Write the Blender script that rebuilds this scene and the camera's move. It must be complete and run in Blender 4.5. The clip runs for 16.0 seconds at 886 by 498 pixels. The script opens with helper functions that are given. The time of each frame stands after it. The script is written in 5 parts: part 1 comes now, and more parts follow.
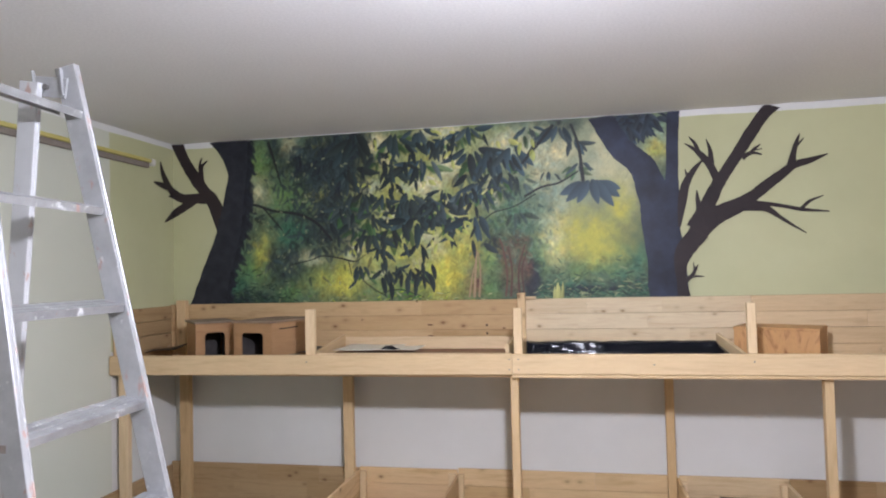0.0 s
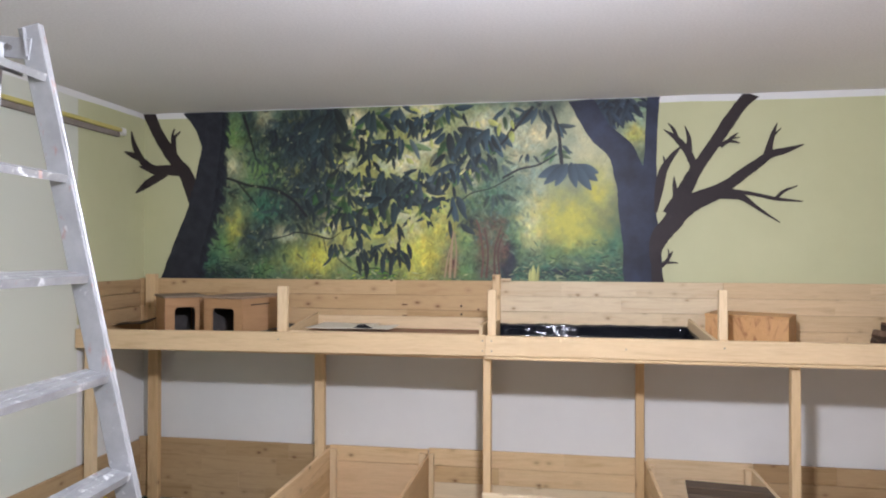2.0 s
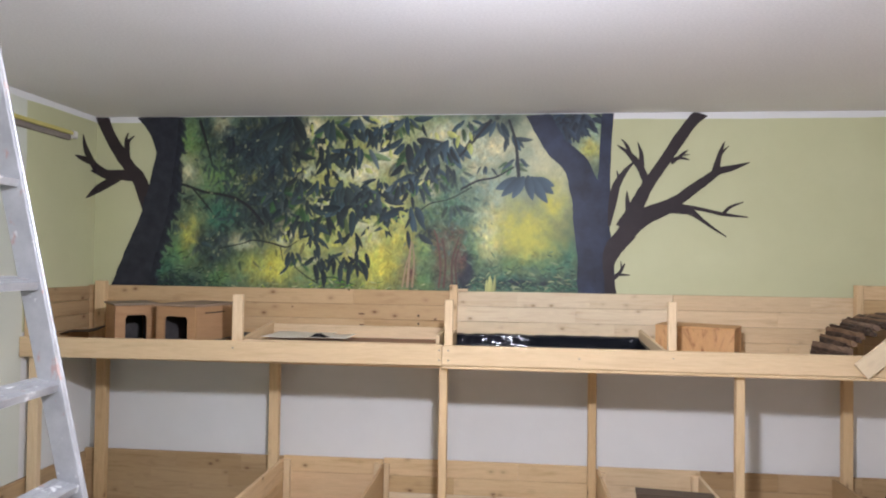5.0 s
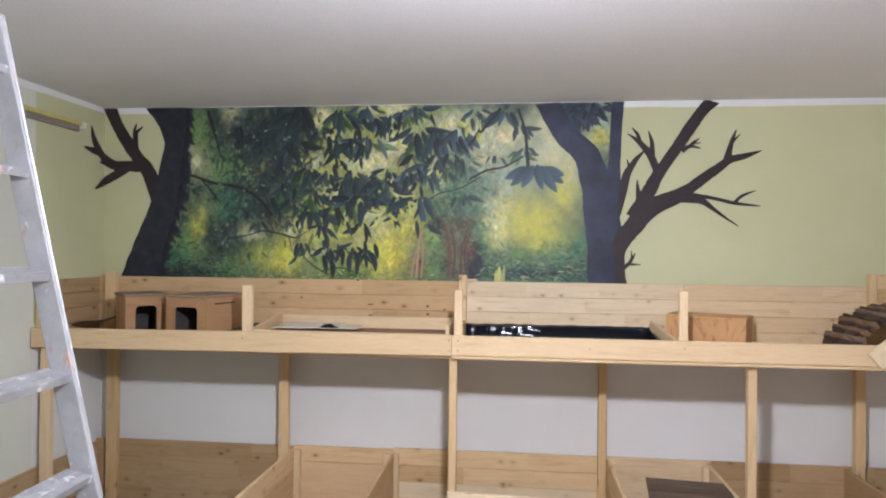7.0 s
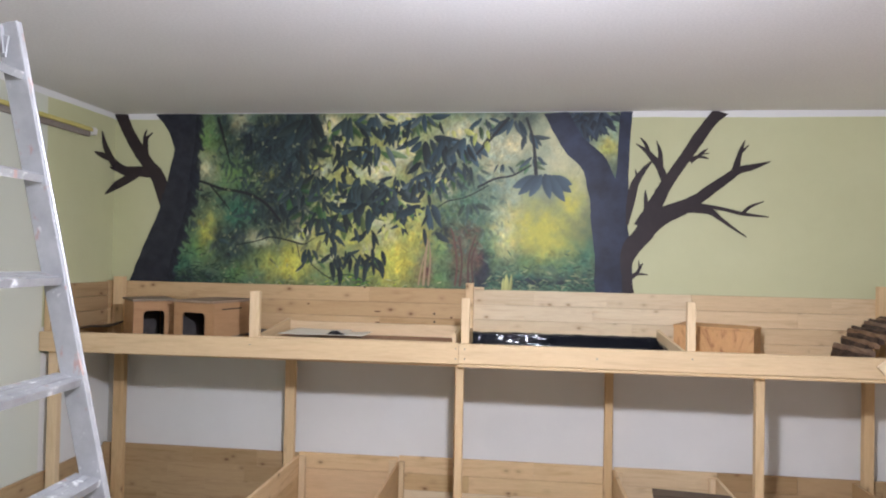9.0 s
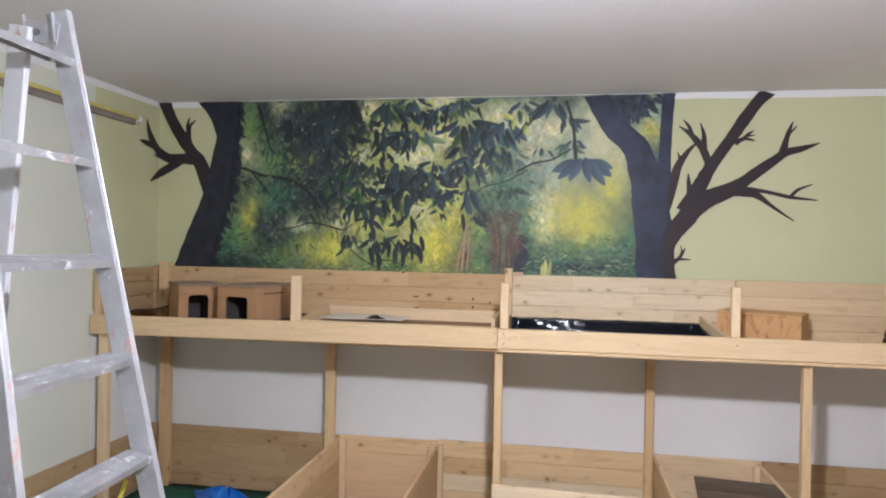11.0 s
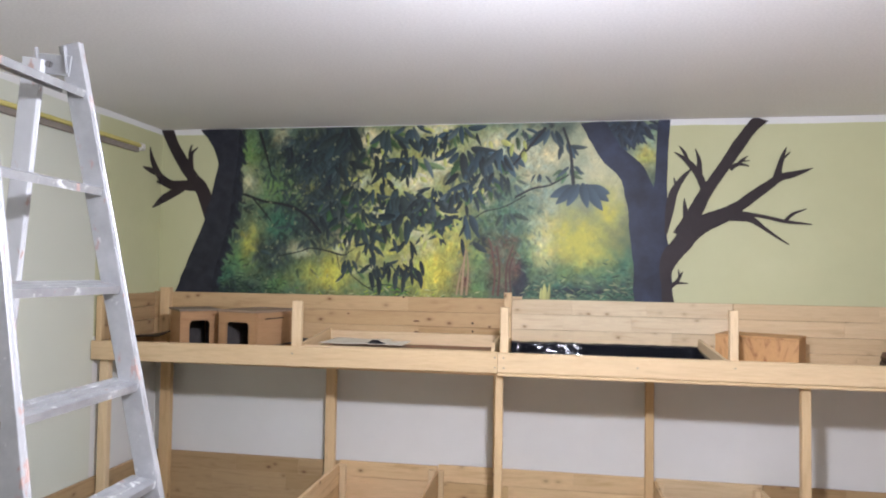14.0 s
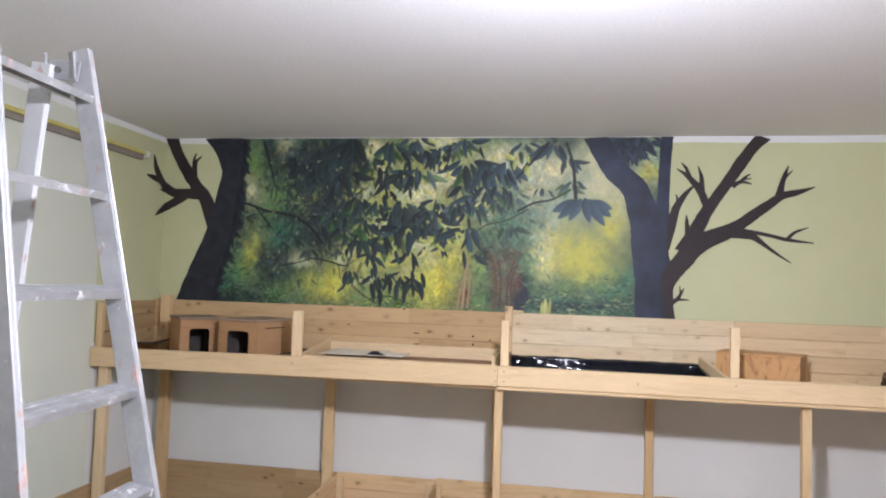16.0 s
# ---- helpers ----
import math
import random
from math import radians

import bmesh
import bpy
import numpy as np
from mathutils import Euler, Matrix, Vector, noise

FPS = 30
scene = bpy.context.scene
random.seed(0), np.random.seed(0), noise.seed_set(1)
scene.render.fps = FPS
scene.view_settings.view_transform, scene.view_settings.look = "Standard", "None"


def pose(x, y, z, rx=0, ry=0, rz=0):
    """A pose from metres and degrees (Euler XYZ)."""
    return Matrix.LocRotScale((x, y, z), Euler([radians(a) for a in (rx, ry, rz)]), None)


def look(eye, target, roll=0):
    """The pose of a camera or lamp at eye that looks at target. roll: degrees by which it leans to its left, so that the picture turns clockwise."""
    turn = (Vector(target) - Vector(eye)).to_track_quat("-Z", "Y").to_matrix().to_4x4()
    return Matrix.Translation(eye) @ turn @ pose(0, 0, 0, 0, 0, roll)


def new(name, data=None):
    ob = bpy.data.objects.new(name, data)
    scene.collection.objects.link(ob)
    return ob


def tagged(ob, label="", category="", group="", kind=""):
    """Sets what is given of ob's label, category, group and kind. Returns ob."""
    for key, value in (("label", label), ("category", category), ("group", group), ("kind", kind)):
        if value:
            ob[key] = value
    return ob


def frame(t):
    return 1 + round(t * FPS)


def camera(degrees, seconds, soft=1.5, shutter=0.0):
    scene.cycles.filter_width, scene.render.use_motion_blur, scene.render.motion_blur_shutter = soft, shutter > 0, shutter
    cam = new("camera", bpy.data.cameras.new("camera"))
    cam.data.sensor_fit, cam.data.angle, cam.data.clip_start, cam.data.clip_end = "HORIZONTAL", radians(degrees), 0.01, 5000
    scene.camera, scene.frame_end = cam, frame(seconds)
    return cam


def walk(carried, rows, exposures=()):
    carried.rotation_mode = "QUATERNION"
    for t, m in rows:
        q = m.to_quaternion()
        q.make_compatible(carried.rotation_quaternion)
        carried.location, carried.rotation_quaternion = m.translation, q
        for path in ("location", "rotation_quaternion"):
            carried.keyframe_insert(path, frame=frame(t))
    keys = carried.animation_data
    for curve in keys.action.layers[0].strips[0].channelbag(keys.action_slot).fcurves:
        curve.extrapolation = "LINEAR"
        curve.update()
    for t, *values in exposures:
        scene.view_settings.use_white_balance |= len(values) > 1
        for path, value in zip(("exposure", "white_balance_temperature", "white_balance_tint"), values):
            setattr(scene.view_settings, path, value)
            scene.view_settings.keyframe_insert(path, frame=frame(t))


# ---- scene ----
cam = camera(66.4, 16.0, soft=2.0)
PATH = [
    (0, (0.011, 0.309, 1.604), (-0.381, 2.269, 1.675), -1.4),
    (0.5, (0.044, 0.255, 1.593), (-0.33, 2.219, 1.629), -1.5),
    (1, (0.031, 0.261, 1.592), (-0.359, 2.223, 1.598), -1.4),
    (1.5, (0.028, 0.287, 1.591), (-0.31, 2.258, 1.629), 0.2),
    (2, (0.009, 0.338, 1.599), (-0.316, 2.312, 1.613), 0.1),
    (2.5, (0.035, 0.326, 1.597), (-0.279, 2.301, 1.61), 0.4),
    (3, (0.028, 0.326, 1.593), (-0.276, 2.303, 1.611), 0.8),
    (3.5, (0.022, 0.319, 1.596), (-0.244, 2.301, 1.632), 1.1),
    (4, (0.011, 0.321, 1.599), (-0.223, 2.307, 1.621), 0.7),
    (4.2, (0.011, 0.316, 1.6), (-0.19, 2.305, 1.647), 0.7),
    (6.3, (-0.007, 0.308, 1.602), (-0.209, 2.297, 1.63), 0.9),
    (6.5, (-0.008, 0.311, 1.601), (-0.233, 2.298, 1.626), 0.8),
    (7, (-0.007, 0.323, 1.599), (-0.226, 2.311, 1.614), 0.6),
    (7.5, (-0.009, 0.325, 1.601), (-0.228, 2.313, 1.62), 0.7),
    (8, (-0.009, 0.32, 1.602), (-0.231, 2.307, 1.631), 0.8),
    (8.5, (-0.013, 0.316, 1.603), (-0.24, 2.302, 1.64), 1.1),
    (10.8, (-0.035, 0.324, 1.589), (-0.356, 2.298, 1.617), 1.1),
    (11, (-0.034, 0.319, 1.587), (-0.373, 2.29, 1.585), 1.1),
    (11.5, (-0.018, 0.293, 1.572), (-0.369, 2.258, 1.447), 0.1),
    (12, (-0.051, 0.341, 1.576), (-0.405, 2.309, 1.545), 0.6),
    (12.5, (-0.019, 0.283, 1.596), (-0.417, 2.243, 1.635), 0.6),
    (13, (-0.016, 0.271, 1.602), (-0.382, 2.236, 1.659), 0.6),
    (13.5, (-0.032, 0.281, 1.595), (-0.347, 2.255, 1.673), 1.1),
    (14, (-0.042, 0.28, 1.589), (-0.374, 2.251, 1.659), 0.9),
    (14.5, (-0.055, 0.284, 1.581), (-0.357, 2.26, 1.649), 1.4),
    (15, (-0.057, 0.275, 1.581), (-0.392, 2.244, 1.673), 1.1),
    (15.5, (-0.056, 0.274, 1.584), (-0.391, 2.242, 1.698), 1.6),
    (16, (-0.049, 0.277, 1.58), (-0.383, 2.246, 1.691), 1.9),
]
walk(cam, [(t, look(eye, target, roll)) for t, eye, target, roll in PATH],
     exposures=[(0, 1.40), (0.8, 1.50), (8.5, 1.53), (11.5, 1.49), (12.5, 1.62), (14, 1.60), (16, 1.55)])

# ---- light ----
world = bpy.data.worlds.new("world")
scene.world = world
world.use_nodes = True
world.node_tree.nodes["Background"].inputs[0].default_value = (0.6, 0.65, 0.7, 1)
world.node_tree.nodes["Background"].inputs[1].default_value = 0.05
BULB_STRENGTH = 445.0

XL, XR, YB, YS, H = -2.614, 2.95, 4.35, -3.4, 2.5   # room: left, right, back, behind the camera, ceiling

# ---- helpers of this scene ----
WORLD = {}


def lin(r, g, b, k=1.0):
    f = lambda v: (v / 255 / 12.92) if v <= 10 else ((v / 255 + 0.055) / 1.055) ** 2.4
    return (f(r) * k, f(g) * k, f(b) * k, 1.0)


def thing(name, m, label, category, group="", kind=""):
    ob = new(name)
    ob.empty_display_size = 0.05
    ob.matrix_basis = m
    WORLD[ob] = m.copy()
    return tagged(ob, label, category, group, kind)


def place_mesh(name, mesh, m, parent=None):
    ob = new(name, mesh)
    if parent is not None:
        ob.parent = parent
        ob.matrix_parent_inverse = WORLD[parent].inverted()
    ob.matrix_basis = m
    WORLD[ob] = m.copy()
    return ob


def part(name, bm, material, parent, label="", m=None, smooth=False):
    mesh = bpy.data.meshes.new(name)
    bm.normal_update()
    bm.to_mesh(mesh)
    bm.free()
    mesh.materials.append(material)
    if smooth:
        for p in mesh.polygons:
            p.use_smooth = True
    return tagged(place_mesh(name, mesh, m or Matrix(), parent), label)


def bar_mesh(length, width, height, ch=0.003):
    """A board along X with chamfered long edges."""
    bm = bmesh.new()
    y, z, c = width / 2, height / 2, min(ch, width / 3, height / 3)
    prof = [(-y + c, -z), (y - c, -z), (y, -z + c), (y, z - c), (y - c, z), (-y + c, z), (-y, z - c), (-y, -z + c)]
    rows = [[bm.verts.new((x, a, b)) for a, b in prof] for x in (-length / 2, length / 2)]
    for i in range(8):
        j = (i + 1) % 8
        bm.faces.new((rows[0][i], rows[1][i], rows[1][j], rows[0][j]))
    bm.faces.new(rows[0])
    bm.faces.new(rows[1][::-1])
    bmesh.ops.recalc_face_normals(bm, faces=bm.faces)
    return bm


def bar(name, parent, material, centre, size, rot=(0, 0, 0), ch=0.003, label=""):
    return part(name, bar_mesh(*size, ch), material, parent, label, pose(*centre, *rot))


def xbar(name, parent, material, x0, x1, y0, y1, z0, z1, ch=0.003, label="", tilt=0.0):
    return bar(name, parent, material, ((x0 + x1) / 2, (y0 + y1) / 2, (z0 + z1) / 2), (x1 - x0, y1 - y0, z1 - z0), (0, tilt, 0), ch, label)


def ybar(name, parent, material, x0, x1, y0, y1, z0, z1, ch=0.003, label="", tilt=0.0):
    return bar(name, parent, material, ((x0 + x1) / 2, (y0 + y1) / 2, (z0 + z1) / 2), (y1 - y0, x1 - x0, z1 - z0), (0, tilt, 90), ch, label)


def zbar(name, parent, material, x0, x1, y0, y1, z0, z1, ch=0.003, label="", lean=0.0):
    return bar(name, parent, material, ((x0 + x1) / 2, (y0 + y1) / 2, (z0 + z1) / 2), (z1 - z0, y1 - y0, x1 - x0), (90, -90 + lean, 90), ch, label)


def slab(name, material, x0, x1, y0, y1, z0, z1, label, category, kind="structure", cuts=1):
    bm = bmesh.new()
    bmesh.ops.create_cube(bm, size=1)
    for v in bm.verts:
        v.co = (x0 + (v.co.x + 0.5) * (x1 - x0), y0 + (v.co.y + 0.5) * (y1 - y0), z0 + (v.co.z + 0.5) * (z1 - z0))
    return tagged(part(name, bm, material, None), label, category, "", kind)


# ---- materials ----
def mat(name):
    m = bpy.data.materials.new(name)
    m.use_nodes = True
    nt = m.node_tree
    return m, nt, nt.nodes["Principled BSDF"]


def node(nt, kind, **values):
    n = nt.nodes.new(kind)
    for key, v in values.items():
        n.inputs[key].default_value = v
    return n


def ramp(nt, source, stops):
    r = nt.nodes.new("ShaderNodeValToRGB")
    while len(r.color_ramp.elements) < len(stops):
        r.color_ramp.elements.new(0.5)
    for e, (p, c) in zip(r.color_ramp.elements, stops):
        e.position, e.color = p, c
    nt.links.new(source, r.inputs[0])
    return r.outputs[0]


def mixc(nt, fac, a, b, blend="MIX"):
    n = nt.nodes.new("ShaderNodeMix")
    n.data_type, n.blend_type = "RGBA", blend
    for sock, v in ((n.inputs[0], fac), (n.inputs[6], a), (n.inputs[7], b)):
        if hasattr(v, "is_linked"):
            nt.links.new(v, sock)
        else:
            sock.default_value = v
    return n.outputs[2]


def bumped(nt, bsdf, height, strength=0.2, distance=0.002):
    b = node(nt, "ShaderNodeBump", Strength=strength, Distance=distance)
    nt.links.new(height, b.inputs["Height"])
    nt.links.new(b.outputs[0], bsdf.inputs["Normal"])


def math_node(nt, op, a, b=0.0):
    n = nt.nodes.new("ShaderNodeMath")
    n.operation = op
    for sock, v in zip(n.inputs, (a, b)):
        if hasattr(v, "is_linked"):
            nt.links.new(v, sock)
        else:
            sock.default_value = v
    return n.outputs[0]


def shifted_coords(nt, scale):
    """Object coordinates, shifted by the object's random number and stretched."""
    tc, info = nt.nodes.new("ShaderNodeTexCoord"), nt.nodes.new("ShaderNodeObjectInfo")
    add = nt.nodes.new("ShaderNodeVectorMath")
    add.operation = "ADD"
    scl = nt.nodes.new("ShaderNodeVectorMath")
    scl.operation = "SCALE"
    scl.inputs[0].default_value = (17.0, 9.0, 13.0)
    nt.links.new(info.outputs["Random"], scl.inputs["Scale"])
    nt.links.new(tc.outputs["Object"], add.inputs[0])
    nt.links.new(scl.outputs[0], add.inputs[1])
    mp = node(nt, "ShaderNodeMapping", Scale=scale)
    nt.links.new(add.outputs[0], mp.inputs[0])
    return mp.outputs[0], info.outputs["Random"]


def wood(name, light, dark, knot, figure=1.0, rough=0.62, knots=True, spread=0.16, stretch=(1.0, 12.0, 12.0), knotty=1.35):
    """Sawn wood: grain along the object's X, streaks, knots, and a tint of its own for each piece."""
    m, nt, bsdf = mat(name)
    vec, rnd = shifted_coords(nt, stretch)
    n1 = node(nt, "ShaderNodeTexNoise", Scale=2.2, Detail=5.0, Roughness=0.6, Distortion=1.2 * figure)
    n2 = node(nt, "ShaderNodeTexNoise", Scale=14.0, Detail=3.0, Roughness=0.7)
    nt.links.new(vec, n1.inputs["Vector"])
    nt.links.new(vec, n2.inputs["Vector"])
    base = ramp(nt, n1.outputs[0], [(0.27, dark), (0.46, light), (0.64, tuple(v * 1.05 for v in light[:3]) + (1,)), (0.82, dark)])
    fine = ramp(nt, n2.outputs[0], [(0.3, (0.90, 0.87, 0.83, 1)), (0.62, (1, 1, 1, 1))])
    col = mixc(nt, 0.8, base, fine, "MULTIPLY")
    if knots:
        kvec, _ = shifted_coords(nt, (5.5, 9.0, 9.0))
        vo = node(nt, "ShaderNodeTexVoronoi", Scale=knotty, Randomness=1.0)
        nt.links.new(kvec, vo.inputs["Vector"])
        k = ramp(nt, vo.outputs["Distance"], [(0.04, (0.95, 0.95, 0.95, 1)), (0.09, (0.5, 0.5, 0.5, 1)), (0.16, (0.14, 0.14, 0.14, 1)), (0.30, (0, 0, 0, 1))])
        col = mixc(nt, k, col, knot)
    tint = ramp(nt, rnd, [(0.0, (1 - spread, 1 - spread * 1.3, 1 - spread * 1.8, 1)), (0.5, (1, 1, 1, 1)), (1.0, (1 + spread * 0.3, 1 + spread * 0.3, 1 + spread * 0.35, 1))])
    col = mixc(nt, 1.0, col, tint, "MULTIPLY")
    nt.links.new(col, bsdf.inputs["Base Color"])
    bsdf.inputs["Roughness"].default_value = rough
    bsdf.inputs["Specular IOR Level"].default_value = 0.35
    bumped(nt, bsdf, n2.outputs[0], 0.15, 0.001)
    return m


def ringed(name, light, dark):
    """Slash-cut plywood: wavering growth rings round a centre on the face."""
    m, nt, bsdf = mat(name)
    tc = nt.nodes.new("ShaderNodeTexCoord")
    mp = node(nt, "ShaderNodeMapping", Location=(0.03, 0.0, -0.02), Scale=(0.55, 1.0, 1.0))
    nt.links.new(tc.outputs["Object"], mp.inputs[0])
    w = node(nt, "ShaderNodeTexWave", Scale=8.5, Distortion=7.0, Detail=2.0)
    w.wave_type, w.rings_direction = "RINGS", "SPHERICAL"
    w.inputs["Detail Scale"].default_value = 0.9
    n = node(nt, "ShaderNodeTexNoise", Scale=60.0, Detail=3.0)
    nt.links.new(mp.outputs[0], w.inputs["Vector"])
    nt.links.new(tc.outputs["Object"], n.inputs["Vector"])
    base = ramp(nt, w.outputs[0], [(0.1, dark), (0.45, light), (0.9, tuple(v * 1.06 for v in light[:3]) + (1,))])
    fine = ramp(nt, n.outputs[0], [(0.3, (0.86, 0.84, 0.80, 1)), (0.65, (1, 1, 1, 1))])
    nt.links.new(mixc(nt, 0.8, base, fine, "MULTIPLY"), bsdf.inputs["Base Color"])
    bsdf.inputs["Roughness"].default_value = 0.5
    bumped(nt, bsdf, n.outputs[0], 0.1, 0.001)
    return m


def mottled(name, a, b, scale=6.0, rough=0.8, metal=0.0, fine=60.0, bump=0.15, spec=0.4, distance=0.002):
    m, nt, bsdf = mat(name)
    tc = nt.nodes.new("ShaderNodeTexCoord")
    n1 = node(nt, "ShaderNodeTexNoise", Scale=scale, Detail=4.0, Roughness=0.6)
    n2 = node(nt, "ShaderNodeTexNoise", Scale=fine, Detail=2.0)
    nt.links.new(tc.outputs["Object"], n1.inputs["Vector"])
    nt.links.new(tc.outputs["Object"], n2.inputs["Vector"])
    col = ramp(nt, n1.outputs[0], [(0.32, a), (0.68, b)])
    sp = ramp(nt, n2.outputs[0], [(0.3, (0.88, 0.88, 0.88, 1)), (0.7, (1, 1, 1, 1))])
    nt.links.new(mixc(nt, 0.7, col, sp, "MULTIPLY"), bsdf.inputs["Base Color"])
    bsdf.inputs["Roughness"].default_value = rough
    bsdf.inputs["Metallic"].default_value = metal
    bsdf.inputs["Specular IOR Level"].default_value = spec
    bumped(nt, bsdf, n2.outputs[0], bump, distance)
    return m


def painted_wall(name):
    """Lime emulsion round the enclosure above its shelf, white elsewhere and in a band under the ceiling."""
    m, nt, bsdf = mat(name)
    geo = nt.nodes.new("ShaderNodeNewGeometry")
    sep = nt.nodes.new("ShaderNodeSeparateXYZ")
    nt.links.new(geo.outputs["Position"], sep.inputs[0])
    n1 = node(nt, "ShaderNodeTexNoise", Scale=1.7, Detail=5.0, Roughness=0.62)
    n2 = node(nt, "ShaderNodeTexNoise", Scale=140.0, Detail=2.0)
    for n in (n1, n2):
        nt.links.new(geo.outputs["Position"], n.inputs["Vector"])
    wob = math_node(nt, "MULTIPLY", math_node(nt, "SUBTRACT", n1.outputs[0], 0.5), 0.02)
    z = math_node(nt, "ADD", sep.outputs[2], wob)
    deep = math_node(nt, "GREATER_THAN", math_node(nt, "ADD", sep.outputs[1], wob), 3.73)
    up = math_node(nt, "MULTIPLY", math_node(nt, "GREATER_THAN", z, 1.2), deep)
    cap = math_node(nt, "GREATER_THAN", z, 2.464)
    green = ramp(nt, n1.outputs[0], [(0.3, WALL_GREEN_A), (0.7, WALL_GREEN_B)])
    white = ramp(nt, n1.outputs[0], [(0.3, (0.72, 0.71, 0.67, 1)), (0.7, (0.78, 0.77, 0.73, 1))])
    tinted = math_node(nt, "LESS_THAN", sep.outputs[1], 3.73)
    white = mixc(nt, math_node(nt, "MULTIPLY", tinted, 0.8), white, (0.66, 0.68, 0.56, 1))
    col = mixc(nt, cap, mixc(nt, up, white, green), (0.80, 0.80, 0.78, 1))
    nt.links.new(col, bsdf.inputs["Base Color"])
    bsdf.inputs["Roughness"].default_value = 0.85
    bsdf.inputs["Specular IOR Level"].default_value = 0.25
    bumped(nt, bsdf, n2.outputs[0], 0.12, 0.002)
    return m


def aluminium(name, bare=0.66, metal=0.72, low=0.36, high=0.50, blot=44.0, rusty=0.62):
    """Dull extruded aluminium with white and rusty paint splashes."""
    m, nt, bsdf = mat(name)
    geo = nt.nodes.new("ShaderNodeNewGeometry")
    n1 = node(nt, "ShaderNodeTexNoise", Scale=9.0, Detail=4.0, Roughness=0.65)
    n2 = node(nt, "ShaderNodeTexNoise", Scale=blot, Detail=5.0, Roughness=0.6)
    n3 = node(nt, "ShaderNodeTexNoise", Scale=24.0, Detail=4.0, Roughness=0.6)
    for n in (n1, n2):
        nt.links.new(geo.outputs["Position"], n.inputs["Vector"])
    drips = node(nt, "ShaderNodeMapping", Scale=(1.0, 1.0, 0.45))
    nt.links.new(geo.outputs["Position"], drips.inputs[0])
    nt.links.new(drips.outputs[0], n3.inputs["Vector"])
    base = ramp(nt, n1.outputs[0], [(0.3, (low, low * 1.01, low * 1.02, 1)), (0.7, (high, high * 1.01, high * 1.02, 1))])
    splash = ramp(nt, n2.outputs[0], [(bare, (0, 0, 0, 1)), (bare + 0.05, (0.9, 0.9, 0.9, 1))])
    rust = ramp(nt, n3.outputs[0], [(rusty, (0, 0, 0, 1)), (rusty + 0.06, (0.8, 0.8, 0.8, 1))])
    col = mixc(nt, splash, base, (0.58, 0.58, 0.57, 1))
    col = mixc(nt, rust, col, (0.40, 0.25, 0.20, 1))
    nt.links.new(col, bsdf.inputs["Base Color"])
    paint = math_node(nt, "MAXIMUM", splash, rust)
    nt.links.new(math_node(nt, "SUBTRACT", metal, math_node(nt, "MULTIPLY", paint, metal)), bsdf.inputs["Metallic"])
    nt.links.new(math_node(nt, "ADD", 0.38, math_node(nt, "MULTIPLY", paint, 0.3)), bsdf.inputs["Roughness"])
    bumped(nt, bsdf, n2.outputs[0], 0.1, 0.001)
    return m


WALL_GREEN_A, WALL_GREEN_B = (0.565, 0.565, 0.335, 1), (0.62, 0.62, 0.38, 1)
PAINT = painted_wall("lime_and_white_emulsion")
CEILING = mottled("ceiling_white", (0.84, 0.825, 0.83, 1), (0.875, 0.865, 0.87, 1), 0.8, 0.9, fine=90, bump=0.03, spec=0.2)
PINE = wood("pine", (0.71, 0.51, 0.28, 1), (0.61, 0.405, 0.205, 1), (0.22, 0.11, 0.05, 1))
# darker copy of pine: weaker light in the west put into the colour
PINE_DIMMED = wood("dimmed_pine", (0.60, 0.42, 0.225, 1), (0.50, 0.325, 0.16, 1), (0.22, 0.11, 0.05, 1))
PINE_LIGHT = wood("light_pine", (0.72, 0.55, 0.335, 1), (0.63, 0.45, 0.25, 1), (0.28, 0.15, 0.07, 1), spread=0.10)
# old darker boards, and planks whose corner shade is put into the colour
PINE_OLD_SHADED = wood("weathered_shaded_pine", (0.46, 0.315, 0.165, 1), (0.37, 0.24, 0.115, 1), (0.18, 0.09, 0.04, 1), spread=0.13)
PINE_PALE = wood("fresh_pine", (0.78, 0.64, 0.43, 1), (0.69, 0.52, 0.32, 1), (0.34, 0.20, 0.09, 1), spread=0.08, knotty=1.6)
PINE_LATH = wood("pine_lath", (0.74, 0.565, 0.345, 1), (0.65, 0.475, 0.275, 1), (0.3, 0.17, 0.08, 1), knots=False)
PLY = wood("plywood", (0.71, 0.50, 0.285, 1), (0.64, 0.435, 0.235, 1), (0.3, 0.16, 0.07, 1), figure=0.5, knots=False)
ORANGE = wood("figured_plywood", (0.58, 0.325, 0.135, 1), (0.31, 0.125, 0.045, 1), (0.16, 0.06, 0.025, 1), figure=2.6, rough=0.5, stretch=(5.0, 5.0, 1.8), knots=False)
RINGED = ringed("swirled_plywood", (0.60, 0.37, 0.165, 1), (0.42, 0.215, 0.085, 1))
ORANGE_RED = wood("orange_stained_plywood", (0.62, 0.31, 0.115, 1), (0.28, 0.10, 0.035, 1), (0.16, 0.05, 0.02, 1), figure=2.0, rough=0.5, stretch=(2.4, 5.0, 5.0))
TENTED = wood("stained_knotty_pine", (0.64, 0.41, 0.20, 1), (0.30, 0.12, 0.045, 1), (0.08, 0.035, 0.02, 1), figure=2.4, stretch=(2.5, 9.0, 9.0), knotty=1.7)
STREAKED = wood("streaked_pine", (0.76, 0.60, 0.38, 1), (0.42, 0.20, 0.07, 1), (0.30, 0.15, 0.06, 1), figure=2.6, knots=False, stretch=(1.4, 9.0, 9.0))
